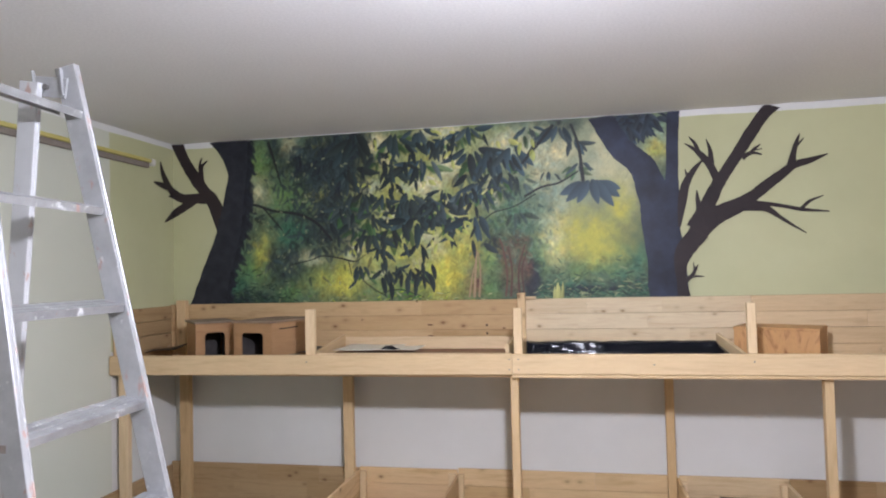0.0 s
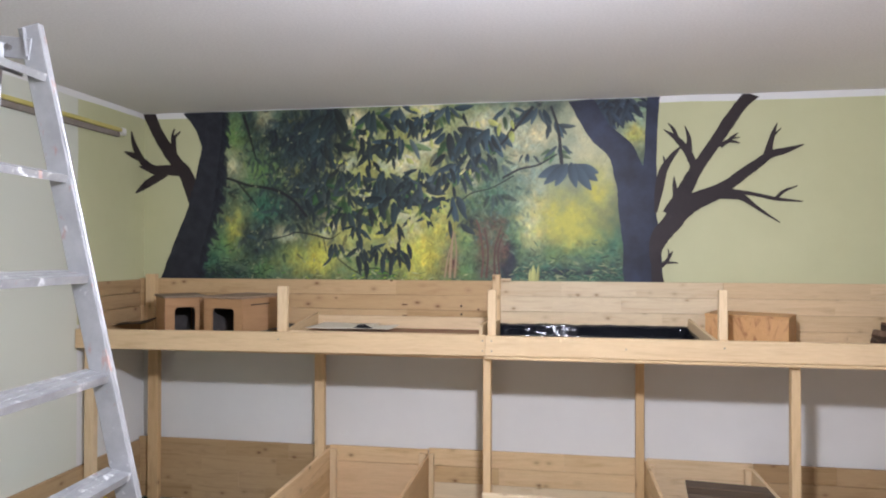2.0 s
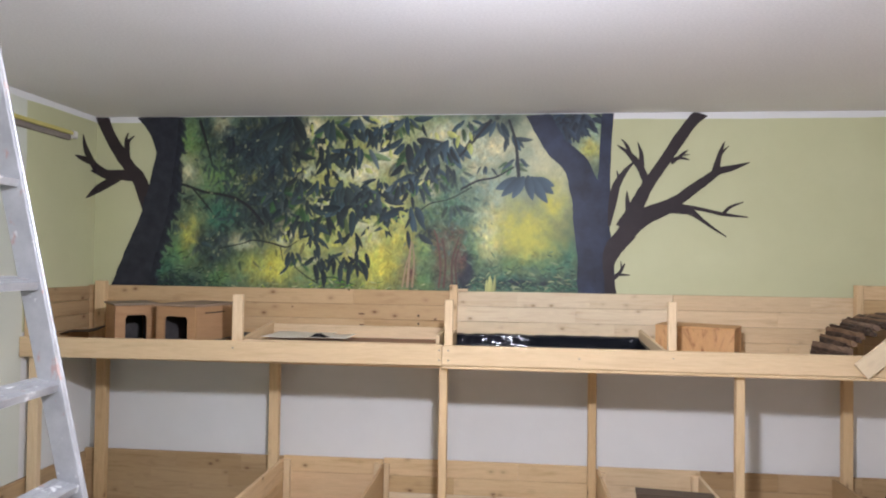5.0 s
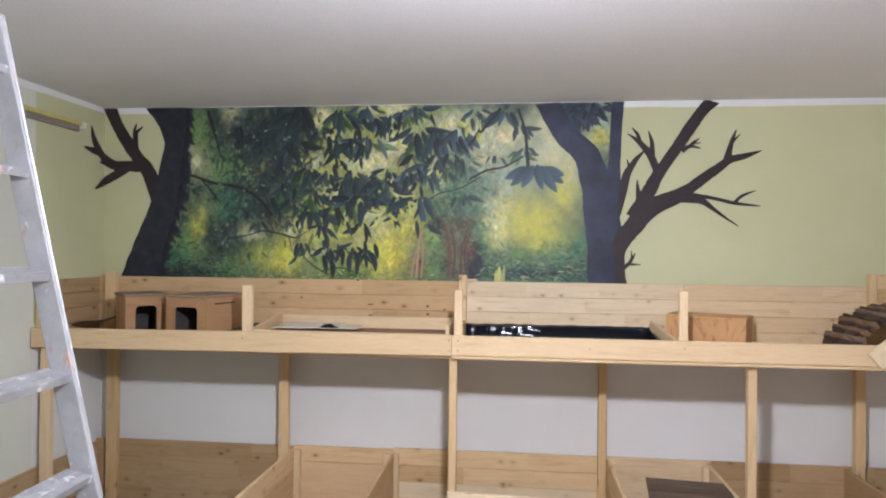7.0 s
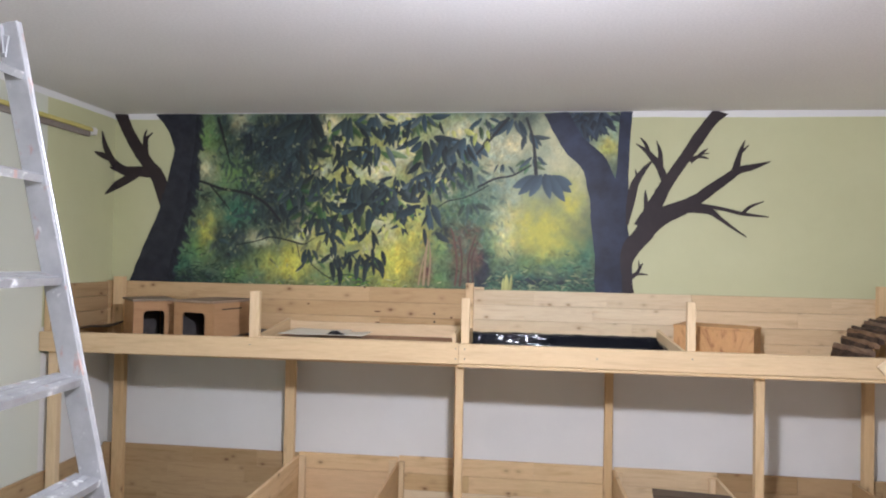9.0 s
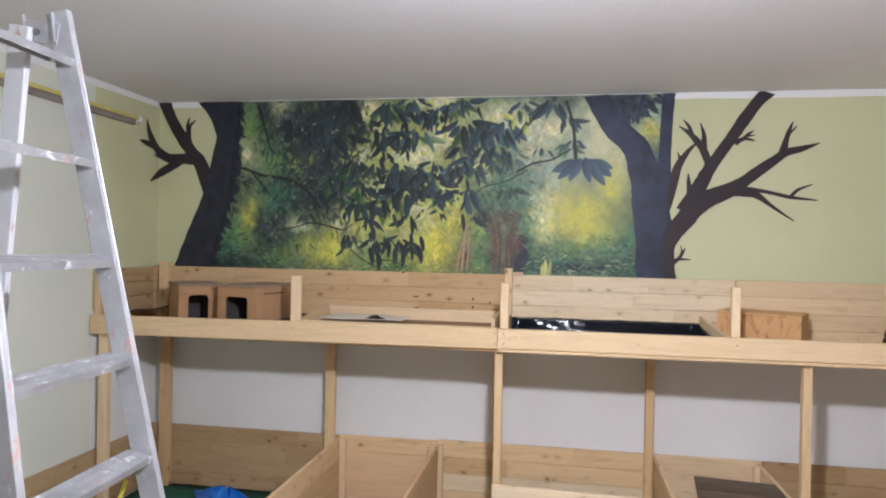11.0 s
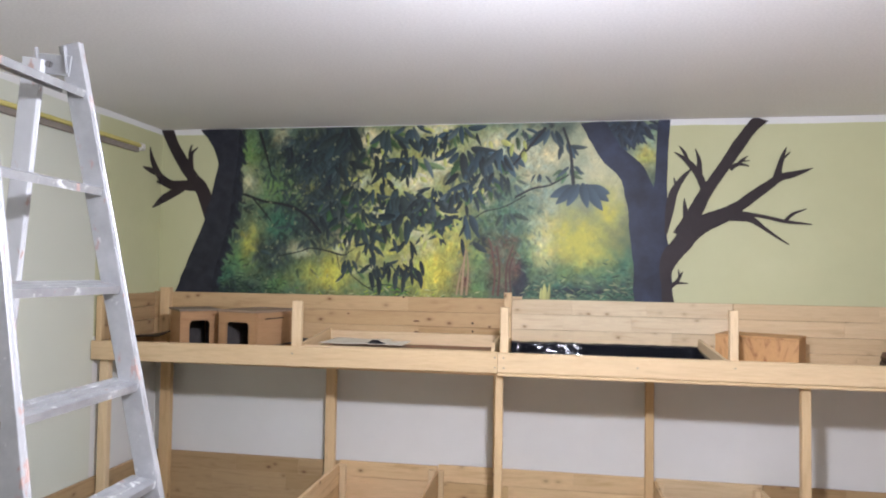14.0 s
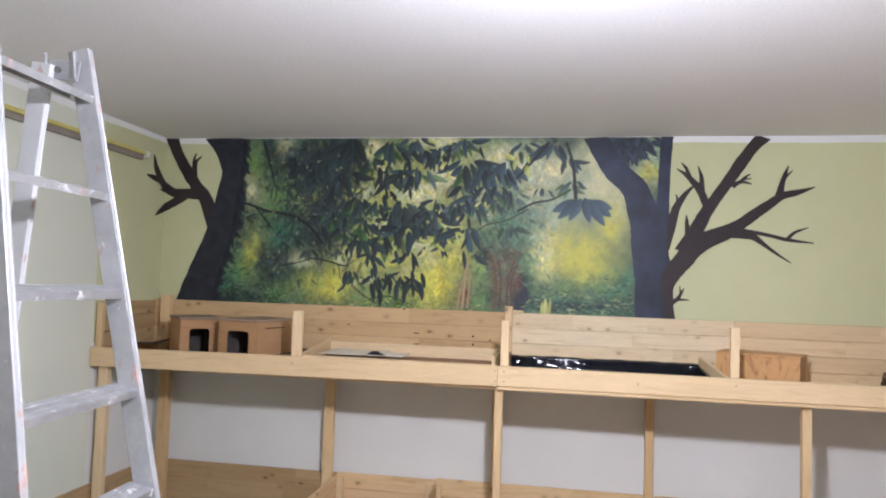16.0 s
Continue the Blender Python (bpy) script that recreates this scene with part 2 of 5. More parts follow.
BOXWOOD = wood("brown_fibreboard", (0.475, 0.285, 0.15, 1), (0.41, 0.235, 0.12, 1), (0.2, 0.1, 0.05, 1), figure=0.4, knots=False, rough=0.7)
HARDBOARD = mottled("red_brown_hardboard", (0.27, 0.145, 0.08, 1), (0.34, 0.19, 0.11, 1), 6, 0.7)
BOXTOP = mottled("box_lid_grey_brown", (0.22, 0.165, 0.115, 1), (0.29, 0.22, 0.155, 1), 5, 0.75)
BOXLID = mottled("box_lid_brown", (0.28, 0.195, 0.13, 1), (0.35, 0.25, 0.17, 1), 5, 0.75)
STAINED = wood("dark_stained_wood", (0.125, 0.087, 0.055, 1), (0.018, 0.012, 0.008, 1), (0.02, 0.015, 0.01, 1), figure=1.6, knots=False, rough=0.6, spread=0.35)
BARK = mottled("bark", (0.022, 0.015, 0.012, 1), (0.12, 0.072, 0.045, 1), 22, 0.9, fine=70, bump=0.6, distance=0.006)
BARK_CUT = mottled("bark_inner", (0.16, 0.09, 0.05, 1), (0.26, 0.16, 0.09, 1), 14, 0.85)
BARK_PALE = mottled("bark_worn", (0.14, 0.09, 0.06, 1), (0.27, 0.18, 0.12, 1), 18, 0.85)
ALU = aluminium("splashed_aluminium", 0.64, 0.40, 0.32, 0.46, 30.0, 0.60)
ALU_TREAD = aluminium("splashed_treads", 0.60, 0.50, 0.26, 0.40, 26.0, 0.64)
# rear legs: lens haze put into a pale, non-metallic colour
ALU_HAZED = aluminium("hazed_leg", 0.70, 0.0, 0.46, 0.52)
DARK = mottled("dark_void", (0.012, 0.012, 0.012, 1), (0.02, 0.02, 0.02, 1), 10, 0.8)
FOIL = mottled("black_plastic_foil", (0.005, 0.006, 0.009, 1), (0.010, 0.011, 0.015, 1), 4, 0.07, fine=16, bump=0.06, spec=0.5, distance=0.006)
LINER = mottled("dull_black_plastic", (0.006, 0.006, 0.007, 1), (0.011, 0.011, 0.013, 1), 4, 0.5, fine=26, bump=0.3, spec=0.25)
PAPER = mottled("white_paper", (0.79, 0.73, 0.60, 1), (0.84, 0.79, 0.67, 1), 5, 0.85)
LINO = mottled("brown_lino", (0.15, 0.095, 0.075, 1), (0.19, 0.125, 0.10, 1), 5, 0.6)
TURF = mottled("green_carpet", (0.008, 0.075, 0.045, 1), (0.015, 0.11, 0.065, 1), 9, 0.95, fine=220, bump=0.6, distance=0.005)
BLUE = mottled("blue_plastic_sheet", (0.01, 0.13, 0.50, 1), (0.015, 0.20, 0.66, 1), 6, 0.35)
LEAFY = mottled("leaf_print_package", (0.05, 0.12, 0.02, 1), (0.42, 0.46, 0.20, 1), 26, 0.5)
YELLOW_WEB = mottled("yellow_webbing", (0.62, 0.55, 0.06, 1), (0.72, 0.64, 0.10, 1), 20, 0.7)
YELLOW_RAIL = mottled("yellowed_rail", (0.60, 0.52, 0.16, 1), (0.68, 0.60, 0.22, 1), 7, 0.5)
SHADOW_PLUG_GREY = mottled("shadow_and_plug_grey", (0.24, 0.20, 0.17, 1), (0.32, 0.28, 0.24, 1), 9, 0.7)
WHITE_PLASTIC = mottled("white_plastic", (0.78, 0.76, 0.70, 1), (0.82, 0.80, 0.75, 1), 6, 0.45)
RED_PAINT = mottled("red_paint", (0.45, 0.06, 0.03, 1), (0.58, 0.10, 0.05, 1), 30, 0.6)
SCREED = mottled("grey_brown_screed", (0.30, 0.26, 0.22, 1), (0.38, 0.33, 0.285, 1), 2.2, 0.8, fine=120)
LINING = mottled("dark_inner_panel", (0.050, 0.044, 0.042, 1), (0.095, 0.084, 0.078, 1), 9, 0.95, fine=180)
NAVY = mottled("navy_cloth", (0.008, 0.010, 0.022, 1), (0.016, 0.018, 0.035, 1), 8, 0.9)
KNOT = mottled("dark_knot", (0.14, 0.075, 0.035, 1), (0.26, 0.14, 0.07, 1), 40, 0.7)
SCREW = mottled("screw_steel", (0.2, 0.19, 0.18, 1), (0.3, 0.29, 0.28, 1), 30, 0.4, 0.8)


def lit(name, strength):
    m, nt, bsdf = mat(name)
    bsdf.inputs["Base Color"].default_value = (0.9, 0.9, 0.9, 1)
    bsdf.inputs["Emission Color"].default_value = (0.957, 0.98, 1.155, 1)
    bsdf.inputs["Emission Strength"].default_value = strength
    return m


GLOW = lit("lit_bulb", BULB_STRENGTH)

# ---- room ----
slab("floor", SCREED, XL - 0.15, XR + 0.15, YS - 0.15, YB + 0.15, -0.12, 0.0, "dusty grey-brown screed floor under the pet enclosure", "floor")
slab("ceiling", CEILING, XL - 0.15, XR + 0.15, YS - 0.15, YB + 0.15, H, H + 0.12, "plain off-white painted ceiling", "ceiling")
slab("wall_north", PAINT, XL - 0.15, XR + 0.15, YB, YB + 0.15, 0.0, H, "wall painted pale lime above and white below", "wall")
slab("wall_west", PAINT, XL - 0.15, XL, YS, YB, 0.0, H, "white side wall, pale lime beside the enclosure", "wall")
DIM = mottled("white_emulsion", (0.70, 0.67, 0.62, 1), (0.75, 0.725, 0.675, 1), 1.5, 0.9)
slab("wall_east", DIM, XR, XR + 0.15, YS, YB, 0.0, H, "plain off-white painted side wall", "wall")
slab("wall_south", DIM, XL - 0.15, XR + 0.15, YS - 0.15, YS, 0.0, H, "plain off-white painted wall", "wall")


def turned(prof, n=20):
    """A body turned about z from (radius, z) pairs, closed at both ends."""
    bm = bmesh.new()
    prev = None
    for r, z in prof:
        ring = [bm.verts.new((r * math.cos(2 * math.pi * i / n), r * math.sin(2 * math.pi * i / n), z)) for i in range(n)]
        if prev:
            for i in range(n):
                bm.faces.new((prev[i], ring[i], ring[(i + 1) % n], prev[(i + 1) % n]))
        else:
            bm.faces.new(ring)
        prev = ring
    bm.faces.new(prev[::-1])
    bmesh.ops.recalc_face_normals(bm, faces=bm.faces)
    return bm


def round_bar(radius, length, n=14):
    bm = bmesh.new()
    bmesh.ops.create_cone(bm, cap_ends=True, segments=n, radius1=radius, radius2=radius, depth=length)
    return bm


def pendant(x, y, low, r):
    """A lit globe bulb on a cord under the ceiling; an unseen opaque neck is added to cut upward light."""
    lamp = thing("pendant_lamp", pose(x, y, H), "lit white globe bulb hanging on a cord from the ceiling", "pendant lamp")
    rim = r * math.sin(math.pi / 12)
    top = low + r + rim + 0.085
    part("canopy", turned([(0.012, -0.030), (0.040, -0.024), (0.050, -0.010), (0.050, -0.001)]), WHITE_PLASTIC, lamp, "white ceiling canopy", pose(x, y, H), True)
    part("cord", round_bar(0.0035, H - 0.030 - top - 0.028), WHITE_PLASTIC, lamp, "white cord", pose(x, y, (H - 0.030 + top + 0.028) / 2), True)
    part("socket", turned([(0.012, 0.028), (0.020, 0.024), (0.026, 0.004), (0.026, 0.0)]), WHITE_PLASTIC, lamp, "white socket", pose(x, y, top), True)
    part("neck", turned([(r * 0.975, 0.001), (r * 0.90, 0.016), (r * 0.62, 0.048), (0.026, 0.084)], 28), WHITE_PLASTIC, lamp, "unseen opaque neck added to cut upward light", pose(x, y, low + r + rim), True)
    part("globe", turned([(r * math.cos(a * math.pi / 24), -r * math.sin(a * math.pi / 24)) for a in range(-2, 12)], 32), GLOW, lamp, "glowing white globe", pose(x, y, low + r), True)
    return lamp


pendant(0.045, 1.45, 2.085, 0.07)

# ---- wall mural: a printed woodland with trunks and branches painted beyond its edges ----
U1, V0, V1 = 0.56, 1.40, 2.496


def value_noise(u, v, scale, seed):
    rng = np.random.RandomState(seed)
    g = rng.rand(256, 256)
    a, b = u * scale, v * scale
    i, j = np.floor(a).astype(int), np.floor(b).astype(int)
    fa, fb = a - i, b - j
    fa, fb = fa * fa * (3 - 2 * fa), fb * fb * (3 - 2 * fb)
    p = lambda x, y: g[(i + x) % 256, (j + y) % 256]
    return (p(0, 0) * (1 - fa) + p(1, 0) * fa) * (1 - fb) + (p(0, 1) * (1 - fa) + p(1, 1) * fa) * fb


def fbm(u, v, scale, seed):
    return sum(value_noise(u, v, scale * 2**k, seed + k) * 0.5**k for k in range(4)) / 1.875 - 0.5


GLADES = [
    (-1.98, 1.78, 0.05, 0.09, 0.6), (-1.60, 2.07, 0.05, 0.06, 0.4), (-1.60, 2.43, 0.05, 0.04, 0.3), (-1.53, 1.54, 0.11, 0.07, 0.4), (-1.42, 1.61, 0.05, 0.09, 0.7), (-0.79, 1.56, 0.12, 0.12, 1.0),
    (-0.83, 1.66, 0.07, 0.07, 0.7), (-1.41, 1.55, 0.06, 0.07, 0.9), (-0.67, 1.74, 0.10, 0.08, 0.6), (-1.08, 1.71, 0.03, 0.02, 0.7), (0.07, 1.80, 0.17, 0.13, 0.9), (0.25, 1.99, 0.08, 0.10, 0.7),
    (0.47, 2.29, 0.05, 0.05, 0.8), (0.14, 1.70, 0.12, 0.05, 0.5), (-0.68, 1.90, 0.06, 0.08, 0.6),
]
PALES_WEST = [
    (-2.02, 2.15, 0.07, 0.07, 0.6), (-1.79, 2.44, 0.05, 0.05, 0.6), (-1.65, 1.72, 0.08, 0.03, 0.6), (-1.38, 1.79, 0.03, 0.07, 0.8), (-1.22, 2.41, 0.07, 0.05, 1.0), (-1.12, 2.31, 0.05, 0.04, 1.0),
    (-1.26, 2.16, 0.07, 0.04, 0.8), (-1.13, 1.96, 0.05, 0.04, 0.9), (-1.36, 1.79, 0.04, 0.07, 0.8), (-1.23, 1.60, 0.07, 0.02, 0.7), (-0.97, 1.65, 0.03, 0.03, 0.8), (-1.03, 2.11, 0.03, 0.02, 0.8),
]
PALES_EAST = [
    (-0.75, 2.26, 0.06, 0.08, 1.0), (-0.85, 2.47, 0.08, 0.04, 0.9), (-0.73, 2.46, 0.04, 0.04, 0.9), (-0.91, 2.15, 0.08, 0.05, 1.0), (-0.68, 1.90, 0.05, 0.09, 0.8), (-0.89, 1.86, 0.04, 0.04, 0.9),
    (-0.49, 2.08, 0.04, 0.07, 0.8), (-0.84, 1.75, 0.06, 0.07, 0.7), (-0.77, 2.04, 0.03, 0.02, 0.8), (-0.42, 2.37, 0.08, 0.06, 0.7), (-0.27, 2.33, 0.07, 0.08, 0.6), (-0.10, 2.30, 0.12, 0.08, 0.8),
    (0.20, 2.25, 0.08, 0.12, 0.8), (0.13, 2.39, 0.05, 0.07, 0.7), (-0.18, 2.44, 0.04, 0.04, 0.8), (-0.10, 1.81, 0.06, 0.11, 0.8), (0.30, 2.14, 0.07, 0.14, 0.6), (-0.21, 2.16, 0.05, 0.08, 0.5),
]
LIMES = [(-1.05, 2.10, 0.30, 0.30, 0.7), (-1.15, 1.72, 0.25, 0.18, 0.7), (-0.78, 1.90, 0.20, 0.25, 0.6), (-0.70, 2.30, 0.22, 0.18, 0.6)]
MISTS = [(0.15, 2.22, 0.20, 0.24, 0.7), (-0.35, 2.32, 0.26, 0.16, 0.5), (-0.10, 2.02, 0.16, 0.18, 0.5), (0.46, 2.36, 0.07, 0.14, 0.7)]
GREENS = [
    (-2.00, 2.31, 0.08, 0.10, 0.9), (-1.81, 2.11, 0.12, 0.08, 0.8), (-1.64, 2.04, 0.08, 0.06, 0.6), (-2.04, 1.66, 0.10, 0.08, 0.8), (-1.80, 1.50, 0.07, 0.06, 0.9), (-1.60, 1.57, 0.12, 0.07, 0.4),
    (-0.49, 1.69, 0.08, 0.10, 0.8), (-0.52, 1.50, 0.07, 0.05, 0.9), (-1.09, 1.51, 0.16, 0.05, 0.7), (-0.21, 1.69, 0.10, 0.11, 0.8), (0.14, 1.62, 0.12, 0.05, 0.7), (0.01, 1.58, 0.08, 0.05, 0.6),
    (0.46, 2.40, 0.07, 0.11, 0.7), (-0.56, 2.43, 0.11, 0.08, 0.6), (-1.31, 2.11, 0.08, 0.08, 0.4),
]
TEALS = [
    (-1.80, 1.89, 0.12, 0.08, 0.7), (-2.17, 1.54, 0.15, 0.08, 0.6), (-0.37, 2.05, 0.12, 0.15, 0.4), (-0.42, 1.91, 0.11, 0.08, 0.5), (-0.23, 1.95, 0.08, 0.11, 0.7), (0.28, 1.66, 0.12, 0.08, 0.9),
    (-0.26, 2.06, 0.05, 0.08, 0.6), (-0.67, 2.39, 0.08, 0.08, 0.4), (-1.72, 1.85, 0.08, 0.05, 0.5), (0.04, 1.50, 0.22, 0.03, 0.6), (-0.25, 1.72, 0.07, 0.12, 0.5),
]
DARKS = [
    (-1.70, 2.33, 0.12, 0.10, 0.9), (-1.51, 2.31, 0.14, 0.16, 0.9), (-1.55, 1.97, 0.14, 0.11, 0.7), (-1.84, 1.67, 0.09, 0.10, 0.9), (-2.15, 1.48, 0.18, 0.05, 0.8), (-1.43, 2.11, 0.08, 0.16, 0.8),
    (-1.58, 1.85, 0.12, 0.06, 0.7), (-1.90, 2.42, 0.03, 0.08, 0.6), (-1.41, 2.40, 0.10, 0.15, 1.0), (-1.42, 2.07, 0.06, 0.18, 0.6), (-0.26, 1.59, 0.04, 0.12, 0.8),
    (-0.27, 1.49, 0.05, 0.07, 0.7), (0.10, 1.49, 0.27, 0.02, 0.7), (-0.06, 2.46, 0.11, 0.05, 0.6), (0.28, 2.44, 0.08, 0.08, 0.9), (-0.48, 1.80, 0.05, 0.05, 0.5),
    (0.28, 1.53, 0.12, 0.02, 0.4),
]
REDS = [
    (-0.37, 1.61, 0.08, 0.14, 0.5), (-0.42, 1.72, 0.04, 0.08, 0.5), (-0.60, 1.58, 0.04, 0.12, 0.6), (-0.30, 1.69, 0.03, 0.11, 0.5), (-0.34, 1.78, 0.05, 0.04, 0.4),
]
NEAR_WEST = [
    (-1.36, 2.48, 0.11, 0.22), (-1.08, 2.48, 0.08, 0.18), (-1.20, 2.35, 0.08, 0.11), (-1.38, 2.27, 0.08, 0.16), (-1.10, 2.25, 0.08, 0.15), (-1.02, 2.29, 0.06, 0.16), (-1.01, 2.10, 0.08, 0.23),
    (-1.17, 2.09, 0.08, 0.11), (-1.29, 2.12, 0.05, 0.10), (-1.42, 2.05, 0.07, 0.16), (-1.23, 1.98, 0.08, 0.15), (-1.23, 1.85, 0.09, 0.15), (-1.11, 1.91, 0.07, 0.18), (-0.98, 1.95, 0.08, 0.18),
    (-1.38, 1.91, 0.05, 0.12), (-1.19, 1.76, 0.05, 0.12), (-0.95, 1.77, 0.06, 0.14), (-1.33, 1.66, 0.05, 0.11), (-1.16, 1.62, 0.08, 0.08), (-1.08, 1.65, 0.04, 0.08), (-0.92, 1.61, 0.03, 0.11),
    (-0.99, 1.63, 0.04, 0.10),
]
NEAR_EAST = [
    (-0.94, 2.49, 0.07, 0.16), (-0.86, 2.42, 0.05, 0.10), (-0.78, 2.44, 0.06, 0.12), (-0.63, 2.48, 0.08, 0.12), (-0.62, 2.34, 0.10, 0.19), (-0.48, 2.35, 0.08, 0.21), (-0.36, 2.35, 0.05, 0.21),
    (-0.92, 2.30, 0.13, 0.13), (-0.79, 2.10, 0.10, 0.12), (-0.89, 2.07, 0.05, 0.10), (-0.66, 2.10, 0.06, 0.13), (-0.56, 2.13, 0.07, 0.15), (-0.48, 2.18, 0.05, 0.15), (-0.79, 2.02, 0.05, 0.19),
    (-0.75, 1.93, 0.06, 0.12), (-0.60, 1.94, 0.06, 0.19), (-0.26, 2.46, 0.08, 0.10), (-0.09, 2.46, 0.10, 0.14), (0.01, 2.37, 0.06, 0.12), (0.04, 2.24, 0.07, 0.10), (-0.14, 2.18, 0.05, 0.08),
    (0.28, 2.46, 0.08, 0.12),
]
FAR_LEAVES = [
    (-1.53, 2.11, 0.07, 0.15), (-1.45, 1.97, 0.07, 0.14), (-1.54, 2.29, 0.08, 0.16), (-1.64, 2.22, 0.07, 0.11), (-1.71, 1.90, 0.05, 0.12), (-1.42, 2.48, 0.08, 0.15), (-1.67, 2.43, 0.07, 0.10),
    (-1.47, 2.36, 0.07, 0.16), (-1.58, 1.79, 0.07, 0.08), (-1.79, 1.71, 0.05, 0.07), (-1.92, 1.71, 0.05, 0.08), (-2.10, 1.84, 0.05, 0.08), (-1.41, 1.79, 0.05, 0.10), (-2.04, 2.01, 0.05, 0.10),
    (-0.44, 2.10, 0.07, 0.10), (-0.32, 2.15, 0.07, 0.11), (-0.34, 1.96, 0.08, 0.10), (-0.49, 1.80, 0.05, 0.08), (-0.67, 2.21, 0.07, 0.10), (-1.28, 2.01, 0.07, 0.08),
]
BOUGHS = [
    [(-2.10, 2.08, 0.015), (-2.02, 2.07, 0.016), (-1.90, 2.03, 0.017), (-1.73, 2.00, 0.018), (-1.61, 1.94, 0.018), (-1.51, 1.83, 0.019)],
    [(-1.97, 2.05, 0.012), (-1.90, 1.97, 0.010), (-1.84, 1.90, 0.007)],
    [(-1.93, 2.47, 0.022), (-1.89, 2.35, 0.016), (-1.85, 2.21, 0.010)],
    [(-1.78, 1.68, 0.007), (-1.64, 1.71, 0.008), (-1.58, 1.73, 0.008), (-1.49, 1.72, 0.009), (-1.37, 1.69, 0.010)],
    [(-1.40, 1.69, 0.007), (-1.38, 1.60, 0.004)],
    [(-1.31, 1.57, 0.005), (-1.23, 1.51, 0.007), (-1.16, 1.47, 0.008)],
    [(-1.19, 1.49, 0.007), (-1.08, 1.51, 0.006), (-0.98, 1.48, 0.005), (-0.92, 1.46, 0.004)],
    [(-1.44, 1.71, 0.011), (-1.36, 1.69, 0.008), (-1.29, 1.73, 0.004)],
    [(-0.56, 1.90, 0.007), (-0.48, 1.96, 0.007), (-0.36, 1.99, 0.007), (-0.23, 2.06, 0.007)],
    [(-0.35, 2.19, 0.012), (-0.28, 2.28, 0.014), (-0.22, 2.37, 0.016)],
]
BOUGHS_EAST = [
    [(-0.30, 2.25, 0.014), (-0.22, 2.34, 0.016), (-0.12, 2.46, 0.019)],
    [(-0.01, 2.46, 0.012), (0.03, 2.33, 0.016), (0.05, 2.13, 0.021)],
    [(-0.29, 2.05, 0.012), (-0.19, 2.10, 0.011), (-0.09, 2.12, 0.010), (0.02, 2.18, 0.008)],
    [(-0.61, 1.46, 0.016), (-0.60, 1.61, 0.013), (-0.59, 1.73, 0.010)],
    [(-0.58, 1.46, 0.014), (-0.57, 1.61, 0.010), (-0.58, 1.72, 0.007)],
    [(-0.64, 1.46, 0.011), (-0.62, 1.58, 0.008), (-0.60, 1.66, 0.005)],
    [(-0.42, 1.46, 0.012), (-0.41, 1.58, 0.011), (-0.43, 1.74, 0.010), (-0.45, 1.80, 0.008)],
    [(-0.39, 1.46, 0.014), (-0.38, 1.61, 0.011), (-0.40, 1.75, 0.008)],
    [(-0.34, 1.46, 0.014), (-0.34, 1.62, 0.011), (-0.30, 1.76, 0.008)],
    [(-0.31, 1.46, 0.011), (-0.32, 1.61, 0.009), (-0.29, 1.72, 0.007)],
]
# eastern leaf ink and mist carry the lamp's glare as paler, bluer colour
DEEP, DEEP_EAST_HAZED, MID = lin(43, 54, 55)[:3], lin(54, 68, 74)[:3], lin(50, 82, 48)[:3]
INK = {"base": lin(82, 100, 78), "yellow": lin(196, 190, 82), "pale": lin(206, 202, 158), "green": lin(102, 136, 80), "teal": lin(64, 112, 84), "dark": lin(38, 47, 54), "red": lin(108, 74, 62), "lime": lin(172, 174, 98), "mist": lin(164, 175, 146)}


def soft(x, a, b):
    t = np.clip((x - a) / (b - a), 0, 1)
    return t * t * (3 - 2 * t)


